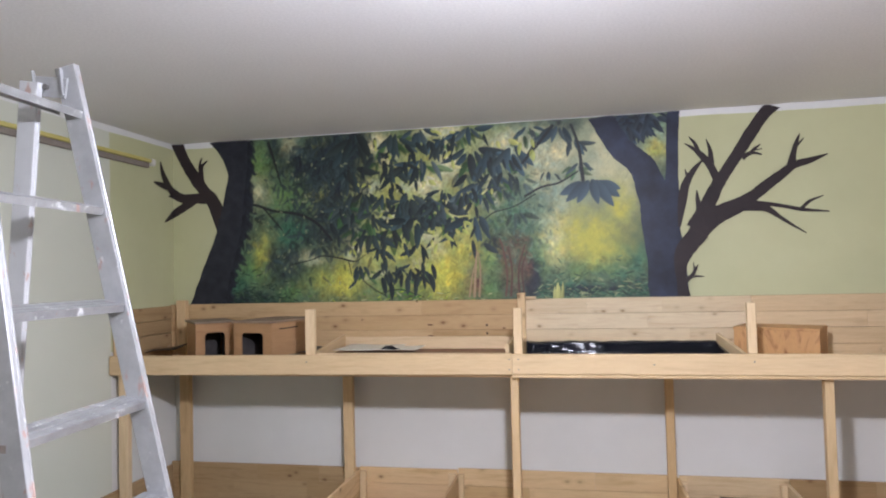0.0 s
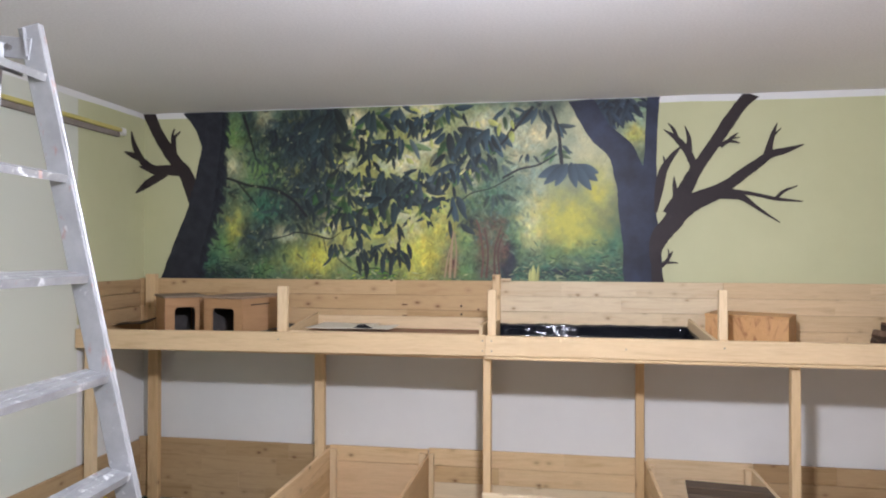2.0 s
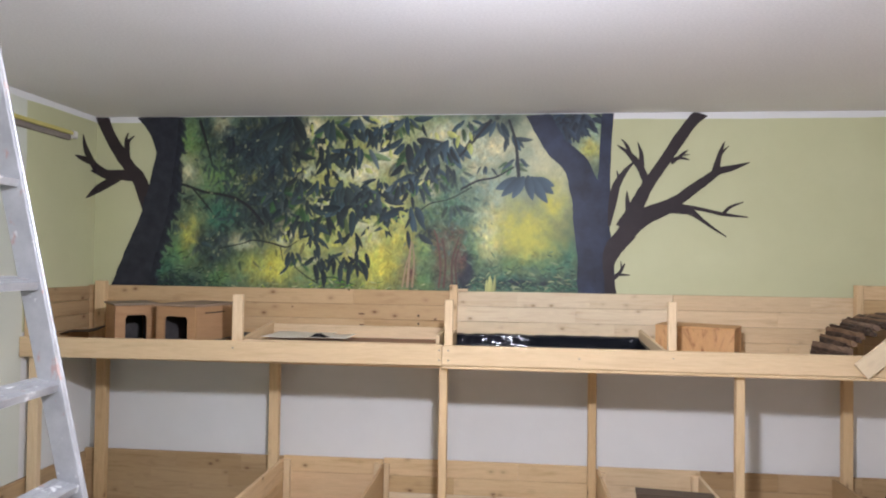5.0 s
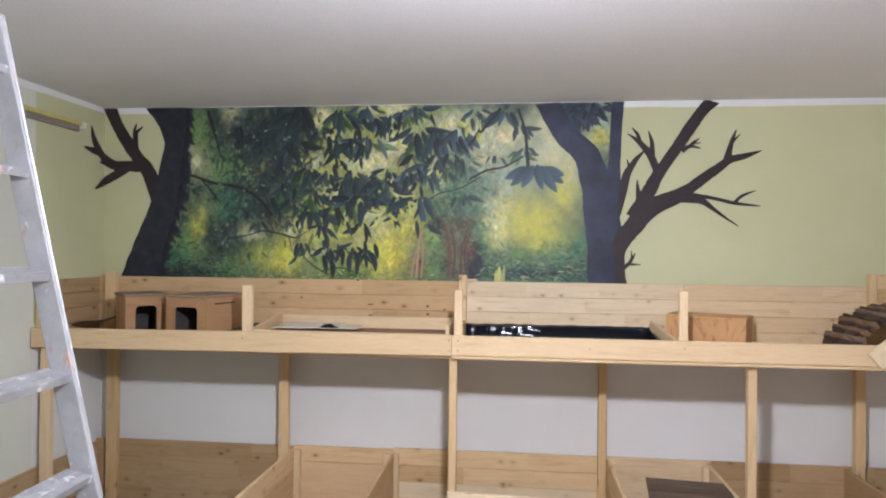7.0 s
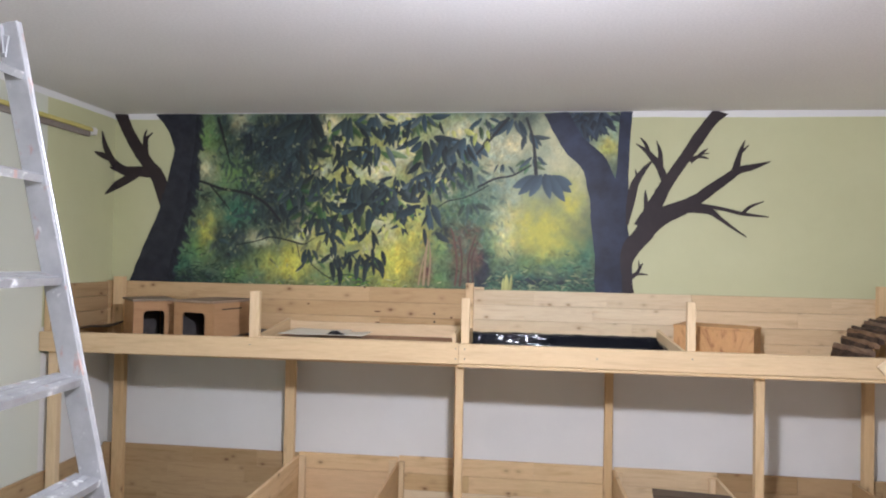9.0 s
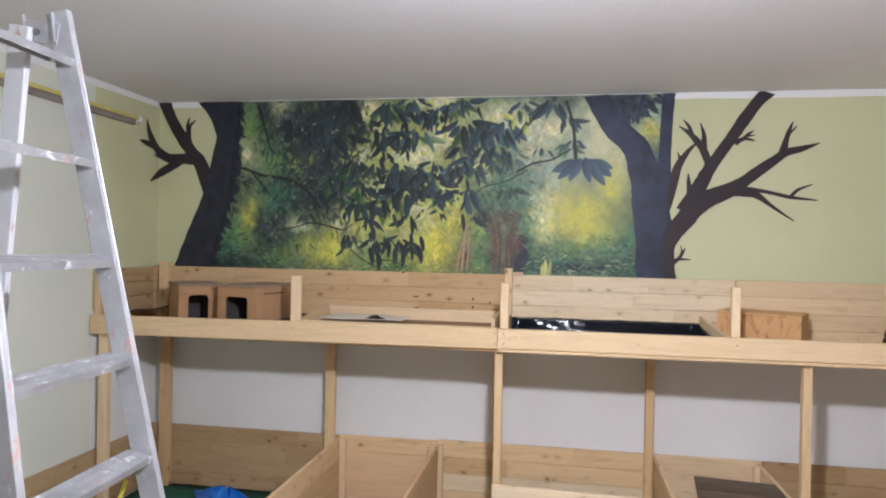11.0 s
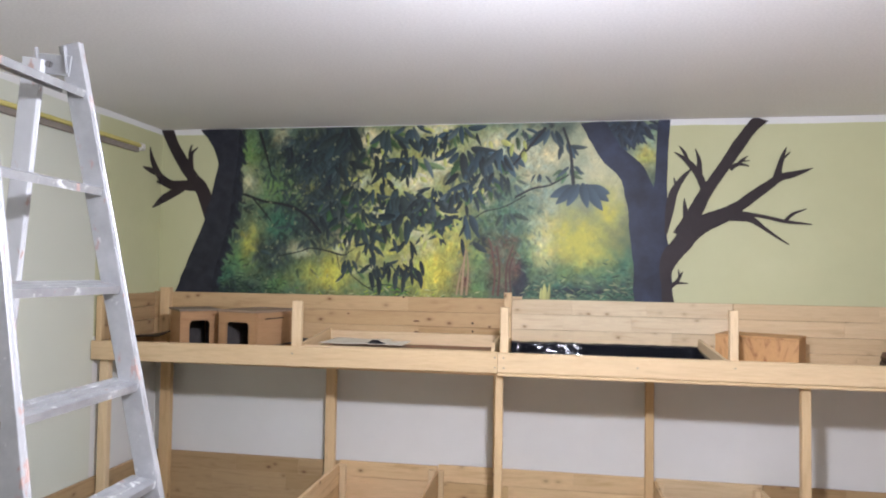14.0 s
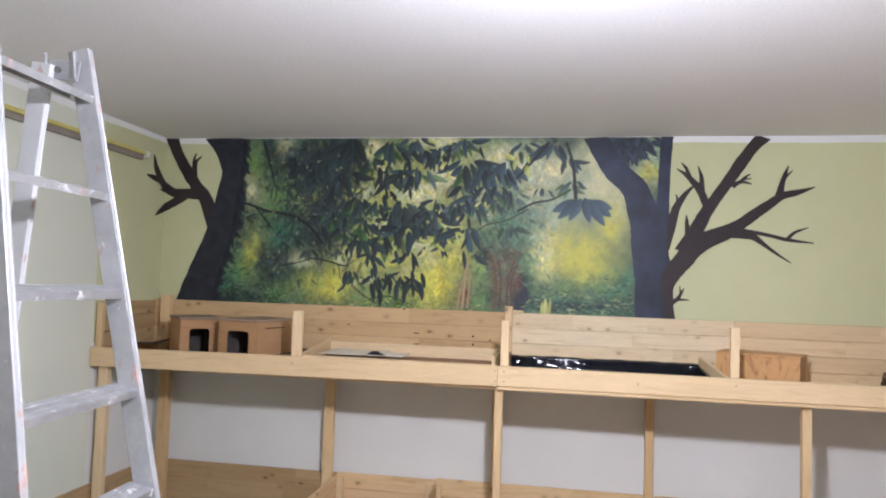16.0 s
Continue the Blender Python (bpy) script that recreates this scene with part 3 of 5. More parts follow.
class Canvas:
    """The print's colours on a fine grid of the wall, built up with soft blobs, limbs and leaves."""

    def __init__(self, u0, u1, v0, v1, step, seed):
        self.nu, self.nv = int((u1 - u0) / step) + 1, int((v1 - v0) / step) + 1
        self.u0, self.v0, self.du, self.dv = u0, v0, (u1 - u0) / (self.nu - 1), (v1 - v0) / (self.nv - 1)
        self.u, self.v = np.meshgrid(np.linspace(u0, u1, self.nu), np.linspace(v0, v1, self.nv))
        self.c = np.ones(self.u.shape + (3,)) * np.array(INK["base"][:3])
        self.rng = random.Random(seed)

    def window(self, x0, x1, z0, z1):
        i0, i1 = int((x0 - self.u0) / self.du), int((x1 - self.u0) / self.du) + 2
        j0, j1 = int((z0 - self.v0) / self.dv), int((z1 - self.v0) / self.dv) + 2
        return slice(max(j0, 0), min(max(j1, 0), self.nv)), slice(max(i0, 0), min(max(i1, 0), self.nu))

    def lay(self, w, alpha, ink):
        self.c[w] = self.c[w] * (1 - alpha[..., None]) + ink * alpha[..., None]

    def at(self, x, z):
        return self.c[min(max(int((z - self.v0) / self.dv), 0), self.nv - 1), min(max(int((x - self.u0) / self.du), 0), self.nu - 1)]

    def blobs(self, ink, rows, broken, n, gain=1.2):
        """Soft patches whose outlines are ragged by noise."""
        wu = self.u + 0.08 * fbm(self.u, self.v, 7, 3) + 0.06 * fbm(self.u, self.v, 24, 31)
        wv = self.v + 0.08 * fbm(self.u, self.v, 7, 11) + 0.06 * fbm(self.u, self.v, 24, 41)
        ragged = 1 + broken * fbm(self.u, self.v * 0.85, 19, 101 + 9 * n)
        for x, z, rx, rz, s in rows:
            w = self.window(x - 3 * rx - 0.1, x + 3 * rx + 0.1, z - 3 * rz - 0.1, z + 3 * rz + 0.1)
            g = np.exp(-(((wu[w] - x) / rx) ** 2 + ((wv[w] - z) / rz) ** 2) * 0.8)
            self.lay(w, np.clip(gain * s * g * ragged[w], 0, 1), np.array(INK[ink][:3]))

    def leaf(self, x, z, angle, length, width, ink, edge=0.004, curl=0.0, alpha=1.0):
        """A pointed leaf that hangs from its stalk; angle 0 points straight down."""
        c, s = math.cos(angle), math.sin(angle)
        r = length * 1.15
        w = self.window(x - r, x + r, z - r, z + r)
        du, dv = self.u[w] - x, self.v[w] - z
        d = (du * s - dv * c) / length
        a = du * c + dv * s - curl * length * d * d
        q = np.clip(d, 0, 1)
        half = width * 1.9 * np.power(q, 0.65) * np.power(1 - q, 0.85)
        f = soft(half - np.abs(a), -edge, edge * 0.6) * soft(d, -0.02, 0.03) * (1 - soft(d, 0.97, 1.03)) * alpha
        shade = 1 + 0.22 * np.tanh(a / (0.35 * width)) + 0.5 * (q - 0.45)
        self.lay(w, f, np.array(ink)[None, None, :] * np.clip(shade, 0.4, 1.8)[..., None])

    def limb(self, points, ink, edge=0.003):
        line = bent(points, 6)
        for p, q in zip(line, line[1:]):
            r = max(p.z, q.z) + 0.01
            w = self.window(min(p.x, q.x) - r, max(p.x, q.x) + r, min(p.y, q.y) - r, max(p.y, q.y) + r)
            ex, ez = q.x - p.x, q.y - p.y
            t = np.clip(((self.u[w] - p.x) * ex + (self.v[w] - p.y) * ez) / (ex * ex + ez * ez + 1e-9), 0, 1)
            gap = np.hypot(self.u[w] - p.x - t * ex, self.v[w] - p.y - t * ez)
            self.lay(w, soft(p.z / 2 + t * (q.z - p.z) / 2 - gap, -edge, edge) * 0.92, np.array(ink))

    def spray(self, x, z, wide, drop, ink, edge=0.004, jitter=0.5, alpha=1.0):
        """An umbrella of drooping leaves under one stalk."""
        r = self.rng
        n, tilt = r.randint(4, 6) + int(wide / 0.07), r.uniform(-0.35, 0.35)
        for i in r.sample(range(n), n):
            q = (i / (n - 1) - 0.5) * 2 + r.uniform(-0.25, 0.25)
            ln = drop * r.uniform(0.55, 0.95) * (1 - 0.2 * abs(q)) + 0.35 * wide * abs(q)
            tone = r.uniform(1 - jitter, 1 + jitter) * (1.6 if r.random() < 0.15 else 1)
            cool = r.uniform(-0.2, 0.15)
            self.leaf(x + q * wide * 0.4 + r.uniform(-0.012, 0.012), z - r.uniform(-0.05, 0.25) * drop, q * 0.95 + tilt + r.uniform(-0.3, 0.3), ln, ln * r.uniform(0.14, 0.24),
                      (ink[0] * tone * (1 - cool), ink[1] * tone * 1.04, ink[2] * tone * (1 + cool * 0.6)), edge, r.uniform(-0.3, 0.3), alpha)


def paint_woodland():
    cv = Canvas(-2.40, U1, V0, V1, 0.0033, 12)
    r = cv.rng
    for n, (ink, rows, broken) in enumerate((("green", GREENS, 1.5), ("teal", TEALS, 1.6), ("lime", LIMES, 1.2), ("mist", MISTS, 1.0), ("pale", PALES_WEST, 0.9), ("pale", PALES_EAST, 0.9), ("yellow", GLADES, 1.3), ("dark", DARKS, 2.6), ("red", REDS, 2.4))):
        cv.blobs(ink, rows, broken, n)
    # brush texture: strong in the undergrowth, weak in the blurred far glade
    calm = 1 - 0.8 * soft(cv.u, -0.15, 0.05) * soft(cv.v, 1.60, 1.75) * (1 - soft(cv.u, 0.36, 0.44))
    tex = 1 + calm * (0.8 * fbm(cv.u, cv.v * 0.8, 22, 51) + 0.8 * fbm(cv.u * 1.2, cv.v, 55, 61))
    hue = fbm(cv.u, cv.v, 26, 71)[..., None] * np.array([0.5, 0.1, -0.3]) * calm[..., None]
    cv.c = np.clip(cv.c * np.clip(tex, 0.4, 1.5)[..., None] * (1 + hue), 0.006, 0.9)
    # small far leaves in the colours that they hang among
    for _ in range(2600):
        x, z = r.uniform(-2.15, -0.15) if r.random() < 0.9 else r.uniform(-0.15, 0.40), r.uniform(V0, V1)
        if x > -0.15 and 1.68 < z < 2.05:
            continue
        ln, tone = r.uniform(0.018, 0.055), r.choice((0.4, 0.55, 0.75, 0.9, 1.2, 1.45))
        if cv.at(x, z - ln / 2)[1] > 0.18:
            tone = 1 + (tone - 1) * 0.3
        cv.leaf(x, z, r.uniform(-1.2, 1.2), ln, ln * r.uniform(0.16, 0.3), np.clip(cv.at(x, z - ln / 2) * tone, 0.008, 0.6), 0.004, r.uniform(-0.2, 0.2), 0.55)
    # ferns and grass along the foot of the print
    for _ in range(620):
        x = r.uniform(-0.24, 0.42) if r.random() < 0.65 else r.uniform(-2.28, -1.75)
        z = 1.40 + abs(r.gauss(0, 0.085)) + (0.07 * r.random() if x > 0.22 else 0)
        ink = r.choice((lin(30, 52, 46), lin(40, 78, 58), lin(56, 102, 76), lin(96, 128, 92), lin(150, 158, 112), lin(34, 60, 40)) if x > -1 else (lin(24, 40, 40), lin(36, 62, 50), lin(62, 88, 62)))
        cv.leaf(x, z, r.choice((1, -1)) * r.uniform(0.6, 1.9), r.uniform(0.025, 0.06), r.uniform(0.003, 0.006), np.array(ink[:3]) * r.uniform(0.7, 1.2), 0.002, r.uniform(-0.3, 0.3), 0.8)
    for _ in range(150):
        x, z = r.gauss(-1.10, 0.22), 1.40 + abs(r.gauss(0, 0.05))
        cv.leaf(x, z, r.choice((1, -1)) * r.uniform(0.5, 2.2), r.uniform(0.02, 0.05), r.uniform(0.003, 0.007), np.array(r.choice((lin(84, 140, 44), lin(170, 186, 60), lin(60, 100, 52), lin(176, 180, 128)))[:3]), 0.002, 0.1, 0.8)
    for _ in range(260):
        x, z = r.gauss(-0.36, 0.12), r.gauss(1.95, 0.14)
        ln = r.uniform(0.015, 0.045)
        cv.leaf(x, z, r.uniform(-1.4, 1.4), ln, ln * r.uniform(0.2, 0.35), np.array(r.choice((lin(52, 76, 70), lin(86, 110, 96), lin(112, 132, 104), lin(60, 92, 66)))[:3]), 0.005, 0.1, 0.5)
    twig, stem, pale_stem = np.array(lin(34, 36, 38)[:3]), np.array(lin(116, 84, 70)[:3]), np.array(lin(160, 132, 102)[:3])
    for x, z, wide, drop in FAR_LEAVES:
        cv.spray(x, z, wide, drop, np.array(DEEP) * r.uniform(0.9, 1.7), 0.009, 0.5, 0.75)
    for _ in range(520):
        # dense small dark leaves west of the near sprays
        x, z, ln = r.gauss(-1.55, 0.17), min(r.gauss(2.16, 0.20), 2.49), r.uniform(0.03, 0.08)
        cv.leaf(x, z, r.gauss(0, 0.7), ln, ln * r.uniform(0.14, 0.24), np.array(DEEP) * r.uniform(0.6, 1.6), 0.005, r.uniform(-0.3, 0.3), 0.65)
    for k, line in enumerate(BOUGHS + BOUGHS_EAST):
        bark = k - len(BOUGHS) >= 3
        cv.limb([Vector(p) for p in line], (pale_stem * r.uniform(0.8, 1.2) if k - len(BOUGHS) < 6 else stem * r.uniform(0.5, 0.8)) if bark else twig)
    # the near foliage, greener behind, then dark
    for rows in (NEAR_WEST, NEAR_EAST):
        for x, z, wide, drop in rows:
            if r.random() < 0.6:
                cv.spray(x + r.uniform(-0.05, 0.05), z - 0.03, wide, drop * 0.9, np.array(MID) * r.uniform(0.6, 1.3), 0.006, 0.4, 0.8)
    for rows in (NEAR_EAST, NEAR_WEST):
        for x, z, wide, drop in rows:
            cv.spray(x, z + 0.008, wide, drop, np.array(DEEP if rows is NEAR_WEST else DEEP_EAST_HAZED) * r.uniform(0.75, 1.25), 0.004, 0.35)
    for line in BOUGHS_EAST[:3]:
        cv.limb([Vector(p) for p in line], twig * 1.3)
    for _ in range(130):
        # single leaves that hang out of the masses
        x, z, wide, drop = r.choice(NEAR_WEST + NEAR_EAST[:16])
        ln = r.uniform(0.06, 0.12)
        cv.leaf(x + r.gauss(0, wide * 0.7), z - r.uniform(0.1, 0.9) * drop, r.gauss(0, 0.45), ln, ln * r.uniform(0.15, 0.24), np.array(DEEP) * r.uniform(0.6, 1.5), 0.004, r.uniform(-0.3, 0.3))
    for x, z, rx, rz, s in PALES_WEST[4:] + PALES_EAST[:11]:
        # pale leaves between the dark near ones
        for _ in range(3):
            ln = min(rx, rz) * r.uniform(0.6, 1.2)
            cv.leaf(x + r.gauss(0, rx * 0.4), z + r.gauss(0, rz * 0.4) + ln / 2, r.uniform(-1.2, 1.2), ln, ln * r.uniform(0.2, 0.4), np.array(r.choice((lin(206, 200, 140), lin(196, 196, 110), lin(178, 184, 96)))[:3]), 0.004, 0.2, 0.85)
    # the large fan of leaves before the far glade, and the dark foliage over the leaning trunk
    for k, (a, ln) in enumerate(((1.30, 0.13), (-1.25, 0.15), (-0.85, 0.15), (0.95, 0.17), (-0.45, 0.15), (0.55, 0.17), (0.10, 0.17))):
        cv.leaf(0.10 + 0.042 * a, 2.135 - 0.014 * abs(a), a * 0.78, ln * (0.9 + 0.1 * (k % 3)), 0.038 + 0.006 * (k % 2), np.array(lin(60, 76, 84)[:3]) * r.uniform(0.8, 1.3), 0.005, 0.12 * (1 if a > 0 else -1))
    for _ in range(24):
        cv.spray(r.gauss(0.33, 0.06), r.gauss(2.465, 0.025), 0.06, 0.13, np.array(lin(44, 54, 66)[:3]), 0.004)
    # ragged dark leaves along the printed side of the trunk
    for _ in range(300):
        z = r.uniform(1.41, 2.49)
        x = float(np.interp(z, [1.40, 1.64, 1.86, 1.98, 2.14, 2.32, 2.50], [-2.24, -2.19, -2.115, -2.095, -2.085, -2.06, -2.05]))
        cv.leaf(x + r.gauss(-0.012, 0.016), z + 0.03, r.uniform(-0.9, 0.9), r.uniform(0.04, 0.09), r.uniform(0.010, 0.022), np.array((0.014, 0.017, 0.024)) * r.uniform(0.7, 1.4), 0.008, r.uniform(-0.2, 0.2), 0.9)
    # pale stump in the glade, light specks in the thicket
    for k in range(5):
        cv.leaf(-0.135 + 0.011 * k, 1.40, math.pi + r.uniform(-0.06, 0.06), r.uniform(0.11, 0.14), 0.012, np.array(lin(176, 176, 108)[:3]) * r.uniform(0.8, 1.1), 0.003)
    for _ in range(90):
        x, z = r.uniform(-2.05, -1.4), r.uniform(1.45, 2.40)
        ln = r.uniform(0.012, 0.03)
        cv.leaf(x, z, r.uniform(-1.5, 1.5), ln, ln * 0.35, np.array(lin(150, 158, 118)[:3]) * r.uniform(0.5, 1.0), 0.004, 0, 0.55)
    cv.c *= np.array((1.05, 1.05, 1.10))     # overall gain, slightly more in blue
    return cv


def print_material(name, rough=0.5):
    m, nt, bsdf = mat(name)
    att = nt.nodes.new("ShaderNodeVertexColor")
    att.layer_name = "ink"
    geo = nt.nodes.new("ShaderNodeNewGeometry")
    n = node(nt, "ShaderNodeTexNoise", Scale=120.0, Detail=3.0, Roughness=0.7)
    nt.links.new(geo.outputs["Position"], n.inputs["Vector"])
    g = ramp(nt, n.outputs[0], [(0.3, (0.86, 0.88, 0.86, 1)), (0.7, (1.08, 1.08, 1.06, 1))])
    nt.links.new(mixc(nt, 0.75, att.outputs[0], g, "MULTIPLY"), bsdf.inputs["Base Color"])
    bsdf.inputs["Roughness"].default_value = rough
    bsdf.inputs["Specular IOR Level"].default_value = 0.35
    return m


def inked(bm_or_mesh, colours):
    layer = bm_or_mesh.color_attributes.new("ink", "FLOAT_COLOR", "POINT")
    layer.data.foreach_set("color", np.concatenate([colours, np.ones((len(colours), 1))], 1).astype(np.float32).ravel())


def wall_point(s, z, lift):
    """A spot on the unrolled walls: along the north wall, then round the corner onto the west wall."""
    if s >= XL + lift:
        return (s, YB - lift, z)
    return (XL + lift, YB - lift - (XL + lift - s), z)


def flat_mesh(name, verts, faces, material, parent, colours=None, label=""):
    mesh = bpy.data.meshes.new(name)
    mesh.from_pydata(verts, [], faces)
    if colours is not None:
        inked(mesh, np.array(colours))
    mesh.materials.append(material)
    return tagged(place_mesh(name, mesh, Matrix(), parent), label)


def bent(points, steps=7):
    """A smooth line through a few points of (s, z, width)."""
    p = [Vector(q) for q in points]
    p = [p[0] * 2 - p[1]] + p + [p[-1] * 2 - p[-2]]
    out = []
    for i in range(1, len(p) - 2):
        for k in range(steps):
            t = k / steps
            a, b, c, d = p[i - 1 : i + 3]
            out.append(0.5 * (2 * b + (c - a) * t + (2 * a - 5 * b + 4 * c - d) * t * t + (3 * b - a - 3 * c + d) * t**3))
    return out + [p[-2]]


class Strokes:
    """Brush strokes of changing width on the unrolled walls, each a flat part of the mural."""

    def __init__(self, seed, name, material, label=""):
        self.name, self.material, self.label, self.rng = name, material, label, random.Random(seed)

    def add(self, points, lift, rough=0.05, steps=7):
        line = bent(points, steps)
        self.verts, self.faces, first = [], [], 0
        for i, q in enumerate(line):
            a, b = line[max(i - 1, 0)], line[min(i + 1, len(line) - 1)]
            side = Vector((b.z * 0 + (a.y - b.y), b.x - a.x))
            side = side.normalized() if side.length > 1e-6 else Vector((1, 0))
            for sign in (1, -1):
                w = max(q.z, 0.002) / 2 * (1 + self.rng.uniform(-rough, rough))
                z = min(q.y + side.y * w * sign, H - 0.002)
                self.verts.append(wall_point(q.x + side.x * w * sign, max(z, 1.40), lift))
        for i in range(len(line) - 1):
            k = first + 2 * i
            self.faces.append((k, k + 1, k + 3, k + 2))
        flat_mesh(self.name, self.verts, self.faces, self.material, mural, None, self.label)


mural = thing("wall_mural", pose(-0.9, YB, 1.44), "printed woodland wall mural with dark painted tree trunks", "mural")
PRINT = print_material("mural_print")
BARK_PAINT = mottled("dark_brown_wall_paint", (0.026, 0.018, 0.020, 1), (0.040, 0.028, 0.030, 1), 5, 0.6)
TRUNK_INK = mottled("trunk_ink", (0.014, 0.017, 0.026, 1), (0.029, 0.031, 0.044, 1), 14, 0.5, fine=45)

cv = paint_woodland()
edge = np.interp(cv.v, [1.40, 1.86, 1.98, 2.32, 2.50], [-2.34, -2.21, -2.18, -2.12, -2.10])   # the print starts behind the painted trunk
keep = (cv.u > edge).ravel()
nu, nv = cv.nu, cv.nv
verts = [(a, YB - 0.003, b) for a, b in zip(cv.u.ravel().tolist(), cv.v.ravel().tolist())]
faces = [(k, k + 1, k + nu + 1, k + nu) for j in range(nv - 1) for k in range(j * nu, j * nu + nu - 1) if keep[k]]
flat_mesh("print", verts, faces, PRINT, mural, np.clip(cv.c, 0.004, 0.9).reshape(-1, 3), "green and yellow woodland print with dark drooping leaves")


# trunks of the print
NAVY_INK = mottled("navy_trunk_ink", (0.011, 0.015, 0.030, 1), (0.034, 0.044, 0.086, 1), 5.5, 0.5, fine=34)
strokes = Strokes(8, "printed_trunk", NAVY_INK, "dark blue-grey printed trunk")
strokes.add([(0.513, 1.40, 0.225), (0.500, 1.643, 0.210), (0.476, 1.841, 0.205), (0.466, 2.02, 0.200)], 0.00372, 0.04)
strokes.add([(0.462, 1.96, 0.190), (0.390, 2.18, 0.150), (0.262, 2.315, 0.132), (0.150, 2.52, 0.140)], 0.00384, 0.05)
strokes.add([(0.540, 1.90, 0.086), (0.552, 2.205, 0.068), (0.567, 2.52, 0.068)], 0.00396, 0.05)

# painted trunk and branches, onto the lime wall
strokes = Strokes(9, "painted_trunk", TRUNK_INK, "dark blue-brown painted trunk")
strokes.add([(-2.378, 1.40, 0.244), (-2.303, 1.643, 0.198), (-2.227, 1.857, 0.170), (-2.205, 1.982, 0.162)], 0.00408, 0.03)
strokes.add([(-2.205, 1.95, 0.162), (-2.170, 2.142, 0.137), (-2.146, 2.320, 0.133), (-2.176, 2.52, 0.218)], 0.00420, 0.03)
strokes.add([(-2.165, 2.27, 0.080), (-2.225, 2.42, 0.085), (-2.315, 2.520, 0.070)], 0.00432)
strokes = Strokes(19, "painted_branch", BARK_PAINT, "dark brown painted bare branch round the corner")
strokes.add([(-2.235, 1.870, 0.090), (-2.276, 1.991, 0.098), (-2.323, 2.105, 0.090), (-2.387, 2.181, 0.079), (-2.465, 2.288, 0.080), (-2.531, 2.396, 0.075), (-2.584, 2.514, 0.090)], 0.00340)
strokes.add([(-2.348, 2.126, 0.065), (-2.449, 2.133, 0.067), (-2.538, 2.136, 0.060), (-2.607, 2.174, 0.058), (-2.683, 2.235, 0.060), (-2.727, 2.298, 0.041), (-2.748, 2.364, 0.009)], 0.00456)
strokes.add([(-2.651, 2.207, 0.042), (-2.743, 2.216, 0.035), (-2.820, 2.225, 0.008)], 0.00468)
strokes.add([(-2.461, 2.116, 0.051), (-2.561, 2.064, 0.055), (-2.629, 2.024, 0.042), (-2.705, 1.979, 0.009)], 0.00480)
strokes.add([(-2.405, 2.204, 0.047), (-2.407, 2.300, 0.037), (-2.398, 2.345, 0.023), (-2.359, 2.380, 0.007)], 0.00492)
strokes.add([(-2.410, 2.292, 0.030), (-2.414, 2.354, 0.019), (-2.400, 2.400, 0.007)], 0.00504)
strokes.add([(-2.576, 2.145, 0.030), (-2.665, 2.153, 0.009)], 0.00516)

strokes = Strokes(10, "painted_branch", BARK_PAINT, "dark brown painted bare branches")
strokes.add([(0.675, 1.817, 0.125), (0.724, 1.929, 0.088), (0.786, 2.054, 0.071), (0.838, 2.136, 0.064), (0.903, 2.231, 0.064), (0.976, 2.346, 0.069), (1.043, 2.440, 0.064), (1.108, 2.507, 0.078)], 0.00528)
strokes.add([(0.600, 1.700, 0.10), (0.745, 1.868, 0.105), (0.886, 1.938, 0.084), (0.968, 1.986, 0.066), (1.049, 2.049, 0.059), (1.130, 2.108, 0.052), (1.195, 2.155, 0.041), (1.276, 2.176, 0.033), (1.369, 2.207, 0.005)], 0.00540)
strokes.add([(0.919, 1.938, 0.053), (1.034, 1.923, 0.041), (1.099, 1.878, 0.024), (1.165, 1.829, 0.015), (1.243, 1.776, 0.006)], 0.00552)
strokes.add([(0.968, 1.955, 0.028), (1.066, 1.942, 0.022), (1.148, 1.925, 0.020), (1.229, 1.906, 0.020), (1.363, 1.891, 0.006)], 0.00564)
strokes.add([(1.221, 1.909, 0.020), (1.264, 1.950, 0.017), (1.336, 1.979, 0.005)], 0.00576)
strokes.add([(1.179, 2.155, 0.047), (1.196, 2.230, 0.030), (1.210, 2.277, 0.022), (1.229, 2.328, 0.005)], 0.00588)
strokes.add([(1.207, 2.257, 0.016), (1.251, 2.302, 0.005)], 0.00600)
strokes.add([(0.927, 2.207, 0.030), (0.974, 2.234, 0.020), (1.032, 2.222, 0.007)], 0.00612)
strokes.add([(0.966, 2.231, 0.017), (0.995, 2.258, 0.016), (1.025, 2.280, 0.005)], 0.00624)
strokes.add([(0.985, 2.248, 0.011), (1.033, 2.254, 0.005)], 0.00636)
strokes.add([(0.794, 2.083, 0.047), (0.758, 2.170, 0.041), (0.718, 2.228, 0.037), (0.676, 2.271, 0.024), (0.622, 2.309, 0.005)], 0.00648)
strokes.add([(0.701, 2.242, 0.022), (0.677, 2.306, 0.019), (0.647, 2.344, 0.005)], 0.00660)
strokes.add([(0.761, 2.184, 0.036), (0.759, 2.259, 0.023), (0.739, 2.326, 0.005)], 0.00672)
strokes.add([(0.578, 1.833, 0.015), (0.597, 1.971, 0.047), (0.619, 2.071, 0.046), (0.665, 2.151, 0.030), (0.715, 2.208, 0.011)], 0.00684)
strokes.add([(0.632, 2.115, 0.019), (0.620, 2.160, 0.005)], 0.00696)
strokes.add([(0.691, 1.920, 0.037), (0.682, 1.988, 0.024), (0.679, 2.040, 0.005)], 0.00708)
